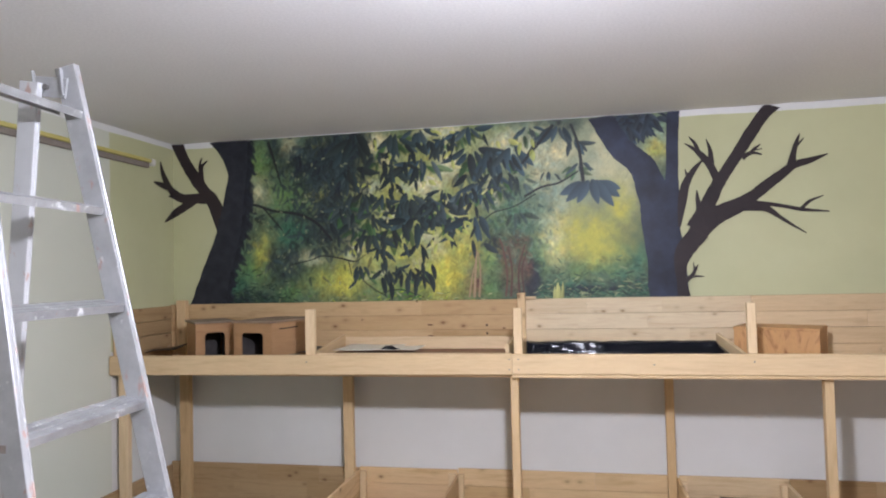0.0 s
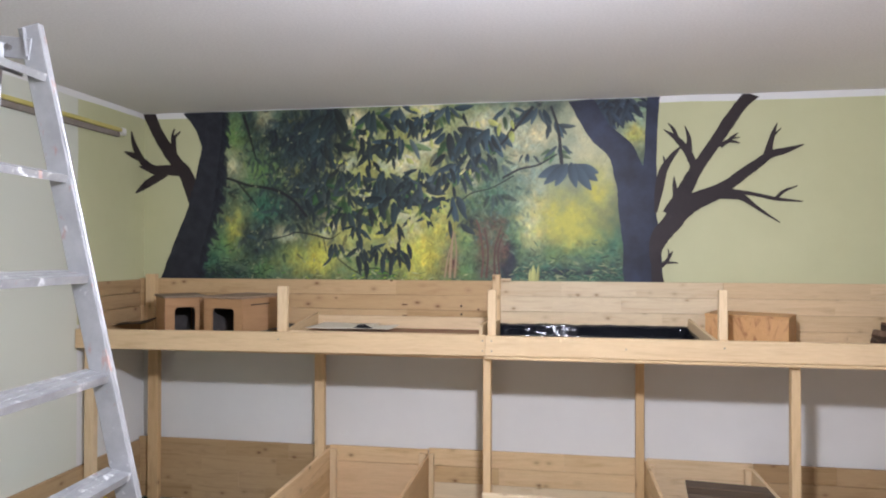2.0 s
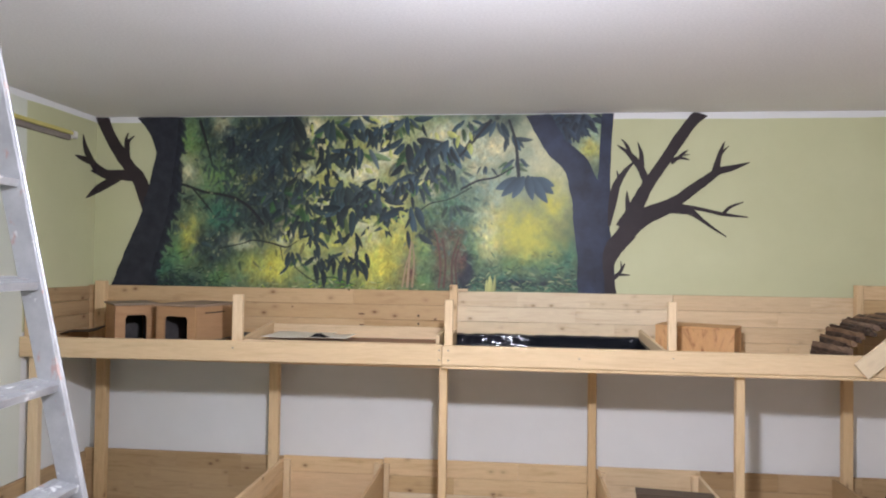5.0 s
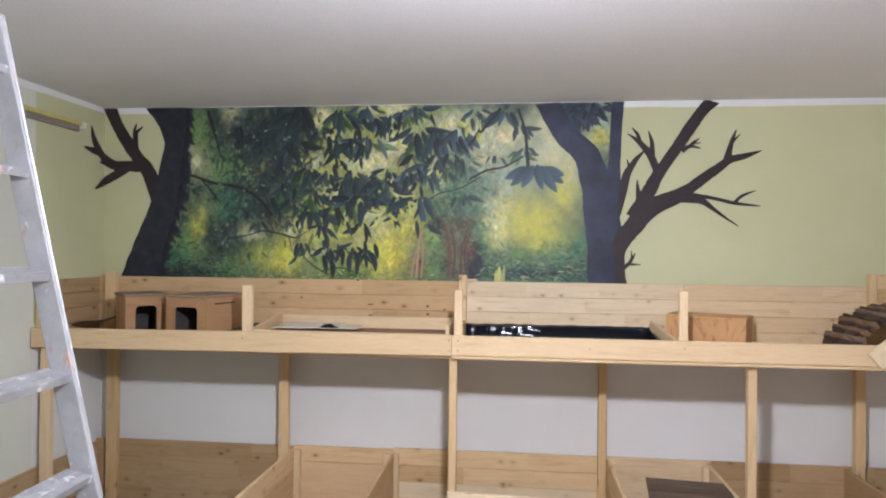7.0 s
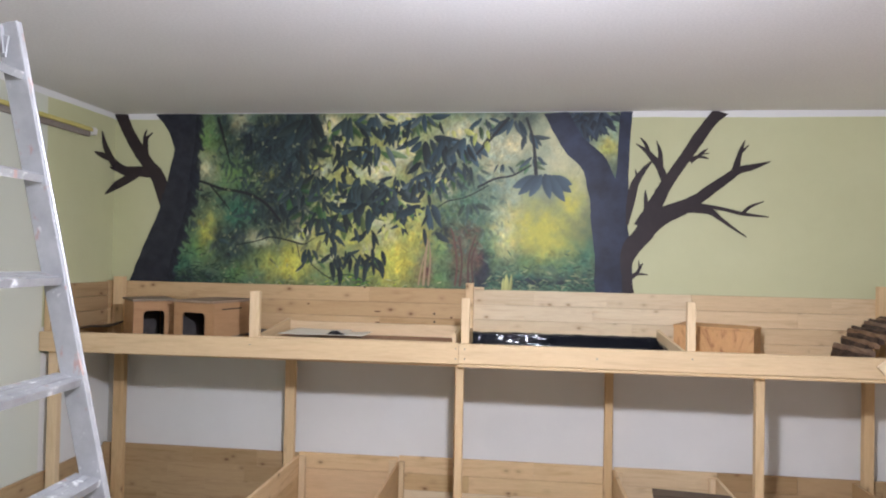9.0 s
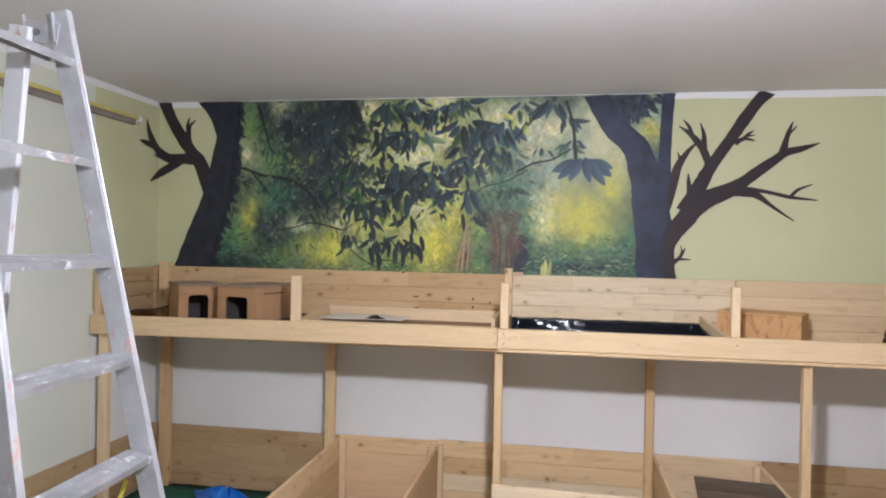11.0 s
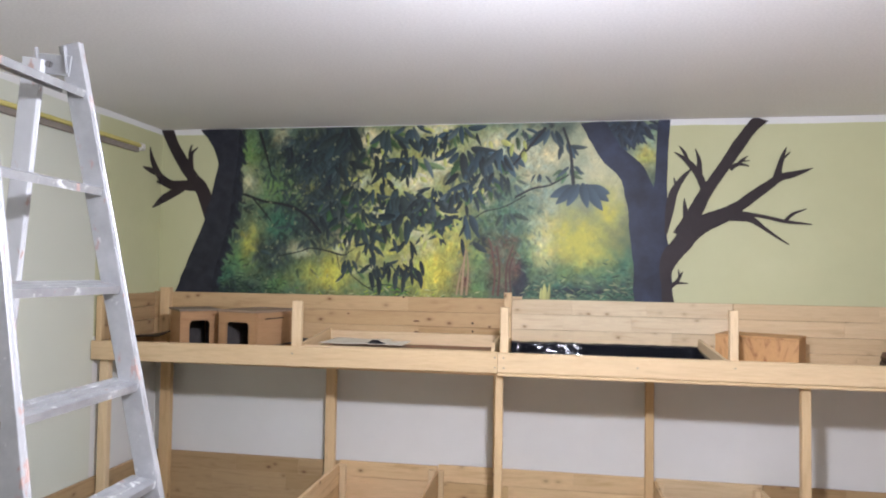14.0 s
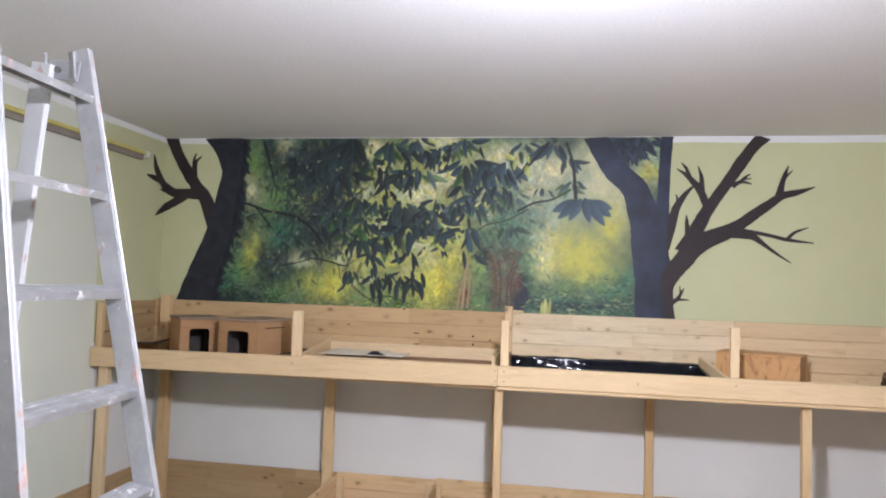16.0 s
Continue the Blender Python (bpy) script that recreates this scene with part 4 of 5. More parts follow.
strokes.add([(0.690, 1.805, 0.105), (0.606, 1.702, 0.100), (0.577, 1.614, 0.071), (0.580, 1.525, 0.053), (0.589, 1.435, 0.071)], 0.00720)
strokes.add([(0.595, 1.522, 0.030), (0.638, 1.558, 0.021), (0.657, 1.591, 0.016), (0.672, 1.617, 0.004)], 0.00732)
strokes.add([(0.652, 1.585, 0.012), (0.647, 1.630, 0.004)], 0.00744)
strokes.add([(0.621, 1.549, 0.016), (0.664, 1.551, 0.012), (0.702, 1.549, 0.004)], 0.00756)

# ---- curtain rail on the west wall ----
rail = thing("wall_rail", pose(XL, 3.0, 2.34), "yellowed rail with a white end cap on the side wall", "rail")
ybar("rail_top", rail, YELLOW_RAIL, XL + 0.001, XL + 0.035, 1.9, 4.07, 2.335, 2.358, 0.004)
# the shadow under the rail, built as a grey bar
ybar("rail_shadow", rail, SHADOW_PLUG_GREY, XL + 0.001, XL + 0.026, 1.9, 4.06, 2.302, 2.334, 0.003, "grey bar standing for the shadow under the rail")
ybar("end_cap", rail, WHITE_PLASTIC, XL + 0.001, XL + 0.040, 4.071, 4.105, 2.318, 2.362, 0.008, "white end cap")

# ---- two-tier pet enclosure ----
cage = thing("pet_enclosure", pose(0, 4.0, 0), "two-tier pine pet enclosure built along the wall", "enclosure")
YF = 3.735     # front face of the upper posts
FLOOR_Z = 1.083
# upper tier: floor, front boards, posts
for x0, x1 in ((-2.6, -0.335), (-0.332, 2.75)):
    xbar("shelf_floor", cage, PLY, x0, x1, YF, 4.30, 1.070, FLOOR_Z - 0.001, 0.002)
xbar("front_board", cage, PINE_LATH, -2.605, -0.332, 3.703, YF - 0.001, 1.080, 1.186, 0.004, tilt=-0.35)
xbar("front_board", cage, PINE_LATH, -0.330, 2.75, 3.703, YF - 0.001, 1.090, 1.190, 0.004)
xbar("ledge", cage, PINE_LATH, -0.330, 2.75, 3.698, YF - 0.001, 1.073, 1.0885, 0.004)
for x0, x1, top, y in ((-1.440, -1.386, 1.425, YF), (-0.323, -0.280, 1.418, YF), (0.782, 0.823, 1.428, YF), (-2.605, -2.568, 1.428, YF)):
    zbar("post", cage, PINE_LATH, x0, x1, y, y + 0.03, FLOOR_Z, top)
# lower front posts
for x0, x1, z0 in ((-0.346, -0.306, 0.02), (1.106, 1.148, 0.02), (-2.575, -2.518, 0.02)):
    zbar("post", cage, PINE_LATH, x0, x1, 3.738, 3.778, z0, 1.072)
# rear posts
for x0, x1, top in ((-2.517, -2.447, 1.072), (-1.419, -1.359, 1.072), (0.457, 0.503, 1.072), (1.835, 1.888, 1.072), (-0.40, -0.35, 1.072)):
    zbar("rear_post", cage, PINE, x0, x1, 4.245, 4.287, 0.02, top)
for x0, x1, top in ((-2.535, -2.470, 1.468), (-0.345, -0.300, 1.478), (1.905, 1.942, 1.512)):
    zbar("rear_post", cage, PINE, x0, x1, 4.245, 4.287, FLOOR_Z, top)
# upper back planks, made up of glued lengths
def plank_row(material, x0, x1, y0, y1, z0, z1, seed, piece=(0.35, 0.75), ch=0.0014):
    r = random.Random(seed)
    x = x0
    while x < x1 - 0.01:
        end = x + r.uniform(*piece)
        if end > x1 - 0.18:
            end = x1
        dy = r.uniform(0.0, 0.0012)
        xbar("plank", cage, material, x, end - 0.0005, y0 - dy, y1, z0, z1 + r.uniform(-0.0006, 0.0004), ch)
        x = end


for k in range(4):
    z0 = 1.090 + 0.088 * k
    plank_row(PINE_DIMMED, -2.603, -0.324, 4.289, 4.309, z0, z0 + 0.0868, 60 + k, (1.1, 2.4))
    plank_row(PINE_PALE, -0.321, 0.93, 4.289, 4.309, z0, z0 + 0.0868, 70 + k, (0.3, 0.55))
    plank_row(PINE_LIGHT, 0.932, 2.75, 4.289, 4.309, z0, z0 + 0.0868, 80 + k, (0.5, 1.0))
for k in range(2):
    xbar("plank", cage, PINE, 1.946, 2.75, 4.262, 4.284, 1.355 + 0.078 * k, 1.432 + 0.078 * k, 0.002)
# upper side planks on the west wall, corner shade put into their darker pine
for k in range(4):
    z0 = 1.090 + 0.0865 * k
    ybar("plank", cage, PINE_OLD_SHADED, XL + 0.003, XL + 0.021, 3.768, 4.286, z0, z0 + 0.0838, 0.003)
# lower back planks
for k in range(4):
    z0 = 0.055 + 0.098 * k
    drop = 0.004 * k
    plank_row(PINE_OLD_SHADED, -2.603, -1.340, 4.289, 4.309, z0 - drop, z0 - drop - drop / 12 + 0.0965, 90 + k, (0.30, 0.62))
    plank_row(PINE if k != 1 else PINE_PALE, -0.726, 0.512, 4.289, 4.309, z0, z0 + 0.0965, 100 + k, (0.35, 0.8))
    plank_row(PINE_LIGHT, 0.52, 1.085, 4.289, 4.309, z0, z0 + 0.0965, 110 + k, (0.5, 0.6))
    plank_row(PINE_OLD_SHADED, 1.09, 2.75, 4.289, 4.309, z0, z0 + 0.0965, 120 + k, (0.4, 0.8))
xbar("plank", cage, PLY, -1.335, -0.731, 4.289, 4.307, 0.055, 0.345, 0.003)
xbar("plank", cage, PINE, -1.335, -0.731, 4.289, 4.309, 0.347, 0.437, 0.003)
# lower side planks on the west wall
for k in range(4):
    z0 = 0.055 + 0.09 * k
    ybar("plank", cage, PINE_OLD_SHADED, XL + 0.003, XL + 0.021, 2.62, 4.286, z0, z0 + 0.0885, 0.0015)
# lower partitions
for k in range(3):
    z0 = 0.055 + 0.123 * k
    ybar("plank", cage, PINE, -1.348, -1.328, 2.50, 4.285, z0, z0 + 0.1198, 0.003)
    ybar("plank", cage, PINE, 0.508, 0.527, 2.86, 4.285, z0 + 0.005 * k, z0 + 0.1248 + 0.005 * k, 0.003)
    ybar("plank", cage, PINE_LIGHT, 1.072, 1.091, 2.86, 4.285, z0, z0 + 0.1198, 0.003)
    ybar("plank", cage, PINE_OLD_SHADED, 1.795, 1.815, 2.86, 4.285, z0 + 0.005 * k, z0 + 0.1248 + 0.005 * k, 0.003)
ybar("ply_partition", cage, PLY, -0.737, -0.722, 2.62, 4.285, 0.05, 0.412, 0.002)
for x0, x1 in ((-1.326, -1.288), (-0.720, -0.690), (-0.780, -0.739), (0.529, 0.56), (1.035, 1.070), (0.470, 0.506)):
    zbar("batten", cage, PINE_LATH, x0, x1, 4.255, 4.287, 0.055, 0.42)
# pale front boards of one bay
for k in range(3):
    z0 = 0.06 + 0.113 * k
    xbar("plank", cage, PINE_PALE, -0.348, 0.530, 3.716, 3.736, z0, z0 + 0.1102, 0.003, tilt=0.8)
zbar("batten", cage, PINE_LATH, 0.505, 0.545, 3.690, 3.714, 0.05, 0.382)
xbar("sill", cage, PINE_PALE, -0.622, -0.40, 3.10, 3.125, 0.05, 0.345, 0.003)
# tray floors
xbar("tray_floor", cage, PINE, -2.59, 2.75, 2.62, 4.286, 0.012, 0.045, 0.003)
# screws in the front boards
def screw(x, z, y):
    bm = bmesh.new()
    bmesh.ops.create_cone(bm, cap_ends=True, segments=8, radius1=0.004, radius2=0.003, depth=0.003)
    part("screw", bm, SCREW, cage, "", pose(x, y, z, 90, 0, 0))


for x, z in ((-1.42, 1.15), (-0.345, 1.165), (-0.345, 1.115), (-0.300, 1.165), (-0.300, 1.115), (0.80, 1.155), (0.35, 1.14)):
    screw(x, z, 3.7015)

# dark knots and nail holes in the upper back boards
def spot(name, x, z, wide, high, material):
    bm = bmesh.new()
    bmesh.ops.create_cone(bm, cap_ends=True, segments=12, radius1=1.0, radius2=0.85, depth=0.002)
    bmesh.ops.scale(bm, vec=(wide / 2, high / 2, 1), verts=bm.verts)
    part(name, bm, material, cage, "", pose(x, 4.2876, z, 90, 0, 0))


for x, z, wide, high in ((-0.874, 1.295, 0.040, 0.010), (-0.872, 1.231, 0.034, 0.009), (-0.954, 1.437, 0.016, 0.010), (-0.431, 1.272, 0.016, 0.012), (-1.30, 1.33, 0.014, 0.010)):
    spot("knot", x, z, wide, high, KNOT)
for x, z in ((-0.532, 1.291), (-0.531, 1.243)):
    spot("nail_hole", x, z, 0.013, 0.013, DARK)
xbar("batten", cage, PINE_LATH, -0.298, -0.240, 4.262, 4.287, 1.4425, 1.456, 0.002)

# ---- loose floor coverings ----
def sheet(name, material, x0, x1, y0, y1, z, label, category, wave=0.002, n=14, seed=1, thick=0.004, m=None):
    bm = bmesh.new()
    r = random.Random(seed)
    ph = [r.uniform(0, 6.28) for _ in range(4)]
    grid = {}
    for i in range(n + 1):
        for j in range(n + 1):
            x, y = x0 + (x1 - x0) * i / n, y0 + (y1 - y0) * j / n
            w = wave * (math.sin(9 * x + ph[0]) * math.sin(11 * y + ph[1]) + 0.6 * math.sin(23 * x + 17 * y + ph[2]))
            grid[i, j] = bm.verts.new((x, y, z + wave * 1.6 + w))
    for i in range(n):
        for j in range(n):
            bm.faces.new((grid[i, j], grid[i + 1, j], grid[i + 1, j + 1], grid[i, j + 1]))
    ext = bmesh.ops.extrude_face_region(bm, geom=list(bm.faces))
    for v in [g for g in ext["geom"] if isinstance(g, bmesh.types.BMVert)]:
        v.co.z -= thick
    bmesh.ops.recalc_face_normals(bm, faces=bm.faces)
    return tagged(part(name, bm, material, None, "", m, True), label, category)


sheet("carpet", TURF, -2.585, -1.352, 2.64, 4.284, 0.051, "dark green carpet on the lower enclosure floor", "carpet", 0.001, seed=2)
sheet("carpet", TURF, -0.718, 0.504, 2.64, 4.24, 0.051, "dark green carpet on the lower enclosure floor", "carpet", 0.001, seed=3)
sheet("floor_mat", LINO, -1.325, -0.740, 2.64, 4.284, 0.051, "brown lino mat on the lower enclosure floor", "mat", 0.0008, seed=4)
sheet("floor_mat", LINO, 0.562, 1.03, 2.88, 4.25, 0.051, "brown lino mat on the lower enclosure floor", "mat", 0.0008, seed=5)
sheet("floor_mat", LINO, 1.095, 1.79, 2.88, 4.24, 0.051, "brown lino mat on the lower enclosure floor", "mat", 0.0008, seed=6)


def crumpled(name, material, pts, z, height, label, category, seed):
    """A crumpled sheet over a rough outline: fan of folds that rise in the middle."""
    r = random.Random(seed)
    bm = bmesh.new()
    n, rings = 26, 6
    cx, cy = sum(p[0] for p in pts) / len(pts), sum(p[1] for p in pts) / len(pts)
    top = bm.verts.new((cx, cy, z + height))
    prev = None
    for k in range(1, rings + 1):
        ring = []
        for i in range(n):
            t = i / n * len(pts)
            a, b = pts[int(t) % len(pts)], pts[(int(t) + 1) % len(pts)]
            f = t - int(t)
            ex, ey = a[0] * (1 - f) + b[0] * f, a[1] * (1 - f) + b[1] * f
            q = k / rings
            fold = math.sin(i * 1.9 + seed) * 0.25 + r.uniform(-0.12, 0.12)
            ring.append(bm.verts.new((cx + (ex - cx) * q, cy + (ey - cy) * q, z + max(0.002, height * (1 - q**1.3) * (1 + fold)))))
        for i in range(n):
            j = (i + 1) % n
            bm.faces.new((top, ring[i], ring[j]) if prev is None else (prev[i], ring[i], ring[j], prev[j]))
        prev = ring
    bm.faces.new(prev[::-1])
    bmesh.ops.recalc_face_normals(bm, faces=bm.faces)
    return tagged(part(name, bm, material, None), label, category)


crumpled("blue_sheet", BLUE, [(-2.24, 4.20), (-1.98, 4.22), (-1.70, 4.02), (-1.76, 3.93), (-2.04, 3.90)], 0.057, 0.085, "crumpled bright blue plastic sheet on green carpet", "sheet", 4)
crumpled("dark_cloth", NAVY, [(1.86, 4.2), (2.2, 4.2), (2.2, 3.8), (1.85, 3.85)], 0.055, 0.44, "crumpled navy cloth bundle", "cloth", 9)


def prism(pts, z0, z1, bevel=0.004):
    bm = bmesh.new()
    f = bm.faces.new([bm.verts.new((x, y, z0)) for x, y in pts])
    ext = bmesh.ops.extrude_face_region(bm, geom=[f])
    for v in [g for g in ext["geom"] if isinstance(g, bmesh.types.BMVert)]:
        v.co.z = z1
    bmesh.ops.recalc_face_normals(bm, faces=bm.faces)
    if bevel:
        bmesh.ops.bevel(bm, geom=list(bm.edges), offset=bevel, segments=2, affect="EDGES", profile=0.5)
    return bm


tagged(part("wooden_wedge", prism([(-1.95, 3.60), (-1.99, 3.88), (-1.76, 3.67)], 0.058, 0.085), PLY, None), "small triangular plywood offcut on green carpet", "offcut")


tagged(part("wooden_offcut", prism([(-1.93, 3.30), (-1.86, 3.40), (-1.76, 3.37), (-1.80, 3.27)], 0.058, 0.080), PLY, None), "small brown wooden offcut on green carpet", "offcut")


def package(x, y, z):
    bm = bmesh.new()
    bmesh.ops.create_cube(bm, size=1)
    bmesh.ops.subdivide_edges(bm, edges=list(bm.edges), cuts=5, use_grid_fill=True)
    r = random.Random(3)
    for v in bm.verts:
        c = Vector(v.co)
        pinch = 1 - 0.5 * max(0, abs(c.x) * 2 - 0.6)
        v.co = Vector((c.x * 0.20, c.y * 0.13 * (1 - 0.25 * (abs(c.z) * 2) ** 2), c.z * 0.065 * pinch)) + Vector((r.uniform(-1, 1), r.uniform(-1, 1), r.uniform(-1, 1))) * 0.006
    zmin = min(v.co.z for v in bm.verts)
    tagged(part("leafy_package", bm, LEAFY, None, "", pose(x, y, z - zmin, 0, 0, -8), True), "green leaf-printed package lying on the mat", "package")


package(-1.062, 3.945, 0.0575)

# ---- things on the upper tier ----
def arch_panel(w, h, t, ow, oh, sill):
    """A front panel with a round-topped opening cut through it; x across, z up, y depth."""
    bm = bmesh.new()
    n = 10
    r = min(ow / 2, 0.024)
    outline = [(-ow / 2, sill)]
    for i in range(n // 2 + 1):
        a = math.pi - i * math.pi / 2 / (n // 2)
        outline.append((-ow / 2 + r + r * math.cos(a), sill + oh - r + r * math.sin(a)))
    for i in range(n // 2 + 1):
        a = math.pi / 2 - i * math.pi / 2 / (n // 2)
        outline.append((ow / 2 - r + r * math.cos(a), sill + oh - r + r * math.sin(a)))
    outline.append((ow / 2, sill))
    outer = []
    for x, z in outline:
        outer.append((max(-w / 2, min(w / 2, x * w / ow)), h if z > sill + oh * 0.55 and abs(x) < ow / 2 * 0.999 else (z - sill) / oh * h))
    outer[0], outer[-1] = (-w / 2, 0), (w / 2, 0)
    front = [(bm.verts.new((x, 0, z)), bm.verts.new((a, 0, b))) for (x, z), (a, b) in zip(outline, outer)]
    back = [(bm.verts.new((x, t, z)), bm.verts.new((a, t, b))) for (x, z), (a, b) in zip(outline, outer)]
    m = len(outline)
    for i in range(m):
        j = (i + 1) % m
        bm.faces.new((front[i][0], front[i][1], front[j][1], front[j][0]))
        bm.faces.new((back[i][0], back[j][0], back[j][1], back[i][1]))
        bm.faces.new((front[i][0], front[j][0], back[j][0], back[i][0]))
        bm.faces.new((front[i][1], back[i][1], back[j][1], front[j][1]))
    bmesh.ops.recalc_face_normals(bm, faces=bm.faces)
    return bm


def nest_box(x, y, z, w, d, h, turn, label, doorway, lid=0.012, slot=False, top=None):
    m = pose(x, y, z, 0, 0, turn)
    box = thing("nest_box", m, label, "nest box", "nest boxes")
    part("front", arch_panel(w, h, 0.012, w * doorway, h * 0.68, h * 0.12), BOXWOOD, box, "", m)
    # dark inner panels are added so that the doorway reads dark
    for sx in (-1, 1):
        part("side", bar_mesh(d - 0.014, 0.012, h, 0.002), BOXWOOD, box, "", m @ pose(sx * (w / 2 - 0.006), 0.013 + (d - 0.013) / 2, h / 2, 0, 0, 90))
        part("lining", bar_mesh(d - 0.050, 0.004, h - 0.016, 0.001), LINING, box, "added dark inner panel", m @ pose(sx * (w / 2 - 0.0155), d / 2, h / 2 + 0.004, 0, 0, 90))
    part("back", bar_mesh(w - 0.026, 0.012, h, 0.002), BOXWOOD, box, "", m @ pose(0, d - 0.006, h / 2))
    part("lining", bar_mesh(w - 0.040, 0.004, h - 0.016, 0.001), LINING, box, "added dark inner panel", m @ pose(0, d - 0.018, h / 2 + 0.004))
    part("base", bar_mesh(w - 0.026, d - 0.03, 0.010, 0.002), LINING, box, "darkened base", m @ pose(0, d / 2, 0.006))
    part("lid", bar_mesh(w + 0.016, d + 0.02, lid, 0.003), top or BOXTOP, box, "" if top else "grey-brown lid", m @ pose(0, d / 2, h + lid / 2 + 0.0005))
    if slot:
        part("slot", bar_mesh(0.16, 0.003, 0.006, 0.001), DARK, box, "narrow dark slot", m @ pose(w / 2 + 0.0008, d * 0.42, h - 0.035, 0, 0, 90))
        part("notch", bar_mesh(0.10, 0.003, 0.020, 0.001), BOXTOP, box, "dark worn notch", m @ pose(w / 2 + 0.0008, d * 0.55, 0.07, 0, 0, 90))
    return box


SHELF = FLOOR_Z + 0.0005
nest_box(-2.066, 3.905, SHELF, 0.215, 0.27, 0.262, 42, "brown fibreboard nest box with an arched doorway and dark lid", 0.52)
nest_box(-1.792, 3.818, SHELF, 0.265, 0.37, 0.266, -15, "brown fibreboard nest box with an arched doorway, slot in its side", 0.60, slot=True, top=BOXLID)


def litter_tray(name, x0, x1, y0, y1, h, label, material, base=0.078, lean=0.0, low=0.045, askew=False):
    tray = thing(name, pose((x0 + x1) / 2, (y0 + y1) / 2, SHELF), label, "litter tray")
    z0, z1 = SHELF, SHELF + h
    ybar("side", tray, material, x0, x0 + 0.018, y0, y1, z0 + (0.03 if lean else 0), z1 - (0.012 if lean else 0), 0.003, tilt=lean)
    if askew:   # knocked loose, its back end standing higher
        bar("side", tray, material, (x1 - 0.0105, (y0 + y1) / 2, z0 + 0.080), (y1 - y0, 0.018, 0.098), (0, -7.6, 95.2), 0.003)
    else:
        ybar("side", tray, material, x1 - 0.018, x1, y0, y1, z0, z1, 0.003)
    xbar("back", tray, material, x0 + 0.019, x1 - (0.056 if askew else 0.019), y1 - 0.018, y1, z0, z1 - (0.026 if askew else 0.002), 0.003)
    xbar("front", tray, material, x0 + 0.019, x1 - 0.019, y0, y0 + 0.018, z0, z1 - low, 0.003)
    xbar("base", tray, HARDBOARD if lean else BOXWOOD, x0 + 0.019, x1 - 0.019, y0 + 0.019, y1 - 0.019, z0, z0 + base, 0.002, "red-brown base")
    return tray


litter_tray("litter_tray", -1.405, -0.352, 3.772, 4.240, 0.150, "pale pine litter tray holding white paper", PINE_LATH, lean=-6.0)
litter_tray("litter_tray", -0.318, 0.772, 3.772, 4.240, 0.135, "pine litter tray lined with black plastic", PINE_LATH, 0.012, low=0.095, askew=True)
sheet("paper_sheet", PAPER, -1.33, -0.99, 3.86, 4.16, SHELF + 0.106, "white paper sheets in the litter tray", "paper", 0.003, 18, 7, 0.002)
sheet("paper_sheet", PAPER, -1.06, -0.87, 3.88, 4.13, SHELF + 0.103, "white paper sheet with a black corner", "paper", 0.003, 14, 8, 0.002)

crumpled("black_scrap", LINER, [(-1.075, 3.90), (-1.03, 3.93), (-0.955, 3.905), (-0.985, 3.875), (-1.065, 3.870)], SHELF + 0.110, 0.020, "crumpled scrap of black plastic on white paper", "scrap", 6)


def foil_liner(x0, x1, y0, y1, z0, z1, z_lip, seed):
    """Black plastic laid in the tray: a creased sheet over the floor, up the back board and a little over its edge."""
    bm = bmesh.new()
    nx, ny = 220, 54
    at = lambda x, s, a, b, k: noise.noise(Vector((x * a, s * b, seed + k)))
    floor_part, rise = y1 - y0, z1 - z0
    total = floor_part + rise + 0.03
    grid = {}
    for i in range(nx + 1):
        for j in range(ny + 1):
            x, f = x0 + (x1 - x0) * i / nx, j / ny
            s = floor_part * f / 0.3 if f < 0.3 else floor_part + (total - floor_part) * (f - 0.3) / 0.7
            fold = max(0.0, 1 - 5 * abs(at(x, s + 0.25 * x, 5, 16, 3))) ** 2
            crease = 0.0016 * at(x, s, 3, 8, 0) + 0.0042 * fold * max(0.0, 0.35 + at(x, 0, 5, 1, 9)) + 0.0006 * at(x, s, 26, 60, 7)
            if s < floor_part:
                lip = max(0.0, 1 - s / 0.07) ** 1.5
                y, z = y0 + s, z0 + (1 - lip) * 0.011 * at(x, s, 5, 30, 2) + lip * (z_lip - z0 + 0.008 * at(x, 0, 7, 1, 4))
            elif s < floor_part + rise:
                up = (s - floor_part) / rise
                y, z = y1 - (1 - up) ** 20 * 0.02 - 0.009 * up - crease - 0.004, z0 + up * rise + 0.004 * at(x, s, 12, 20, 5)
            else:
                over = (s - floor_part - rise) / 0.03
                y, z = y1 - 0.011 + over * 0.033, z1 + 0.006 * math.sin(over * math.pi) + 0.006 * at(x, 0, 11, 1, 5)
            e = min(i, nx - i) / 9
            if e < 1 and s < floor_part:
                z += (1 - e) ** 2 * max(0.0, (z1 - 0.004 - 0.146 * (y1 - y) - z if i > nx / 2 else 0.02))
            x -= (x - x0) / (x1 - x0) * 0.09 * max(0.0, y - 3.99)
            grid[i, j] = bm.verts.new((x + 0.004 * at(x, s, 6, 9, 11) * min(1, e), y, z))
    for i in range(nx):
        for j in range(ny):
            bm.faces.new((grid[i, j], grid[i + 1, j], grid[i + 1, j + 1], grid[i, j + 1]))
    ext = bmesh.ops.extrude_face_region(bm, geom=list(bm.faces))
    for v in [g for g in ext["geom"] if isinstance(g, bmesh.types.BMVert)]:
        v.co.z -= 0.0012
    bmesh.ops.recalc_face_normals(bm, faces=bm.faces)
    tagged(part("foil_liner", bm, FOIL, None, "", None, True), "glossy black plastic foil lining the tray", "liner")


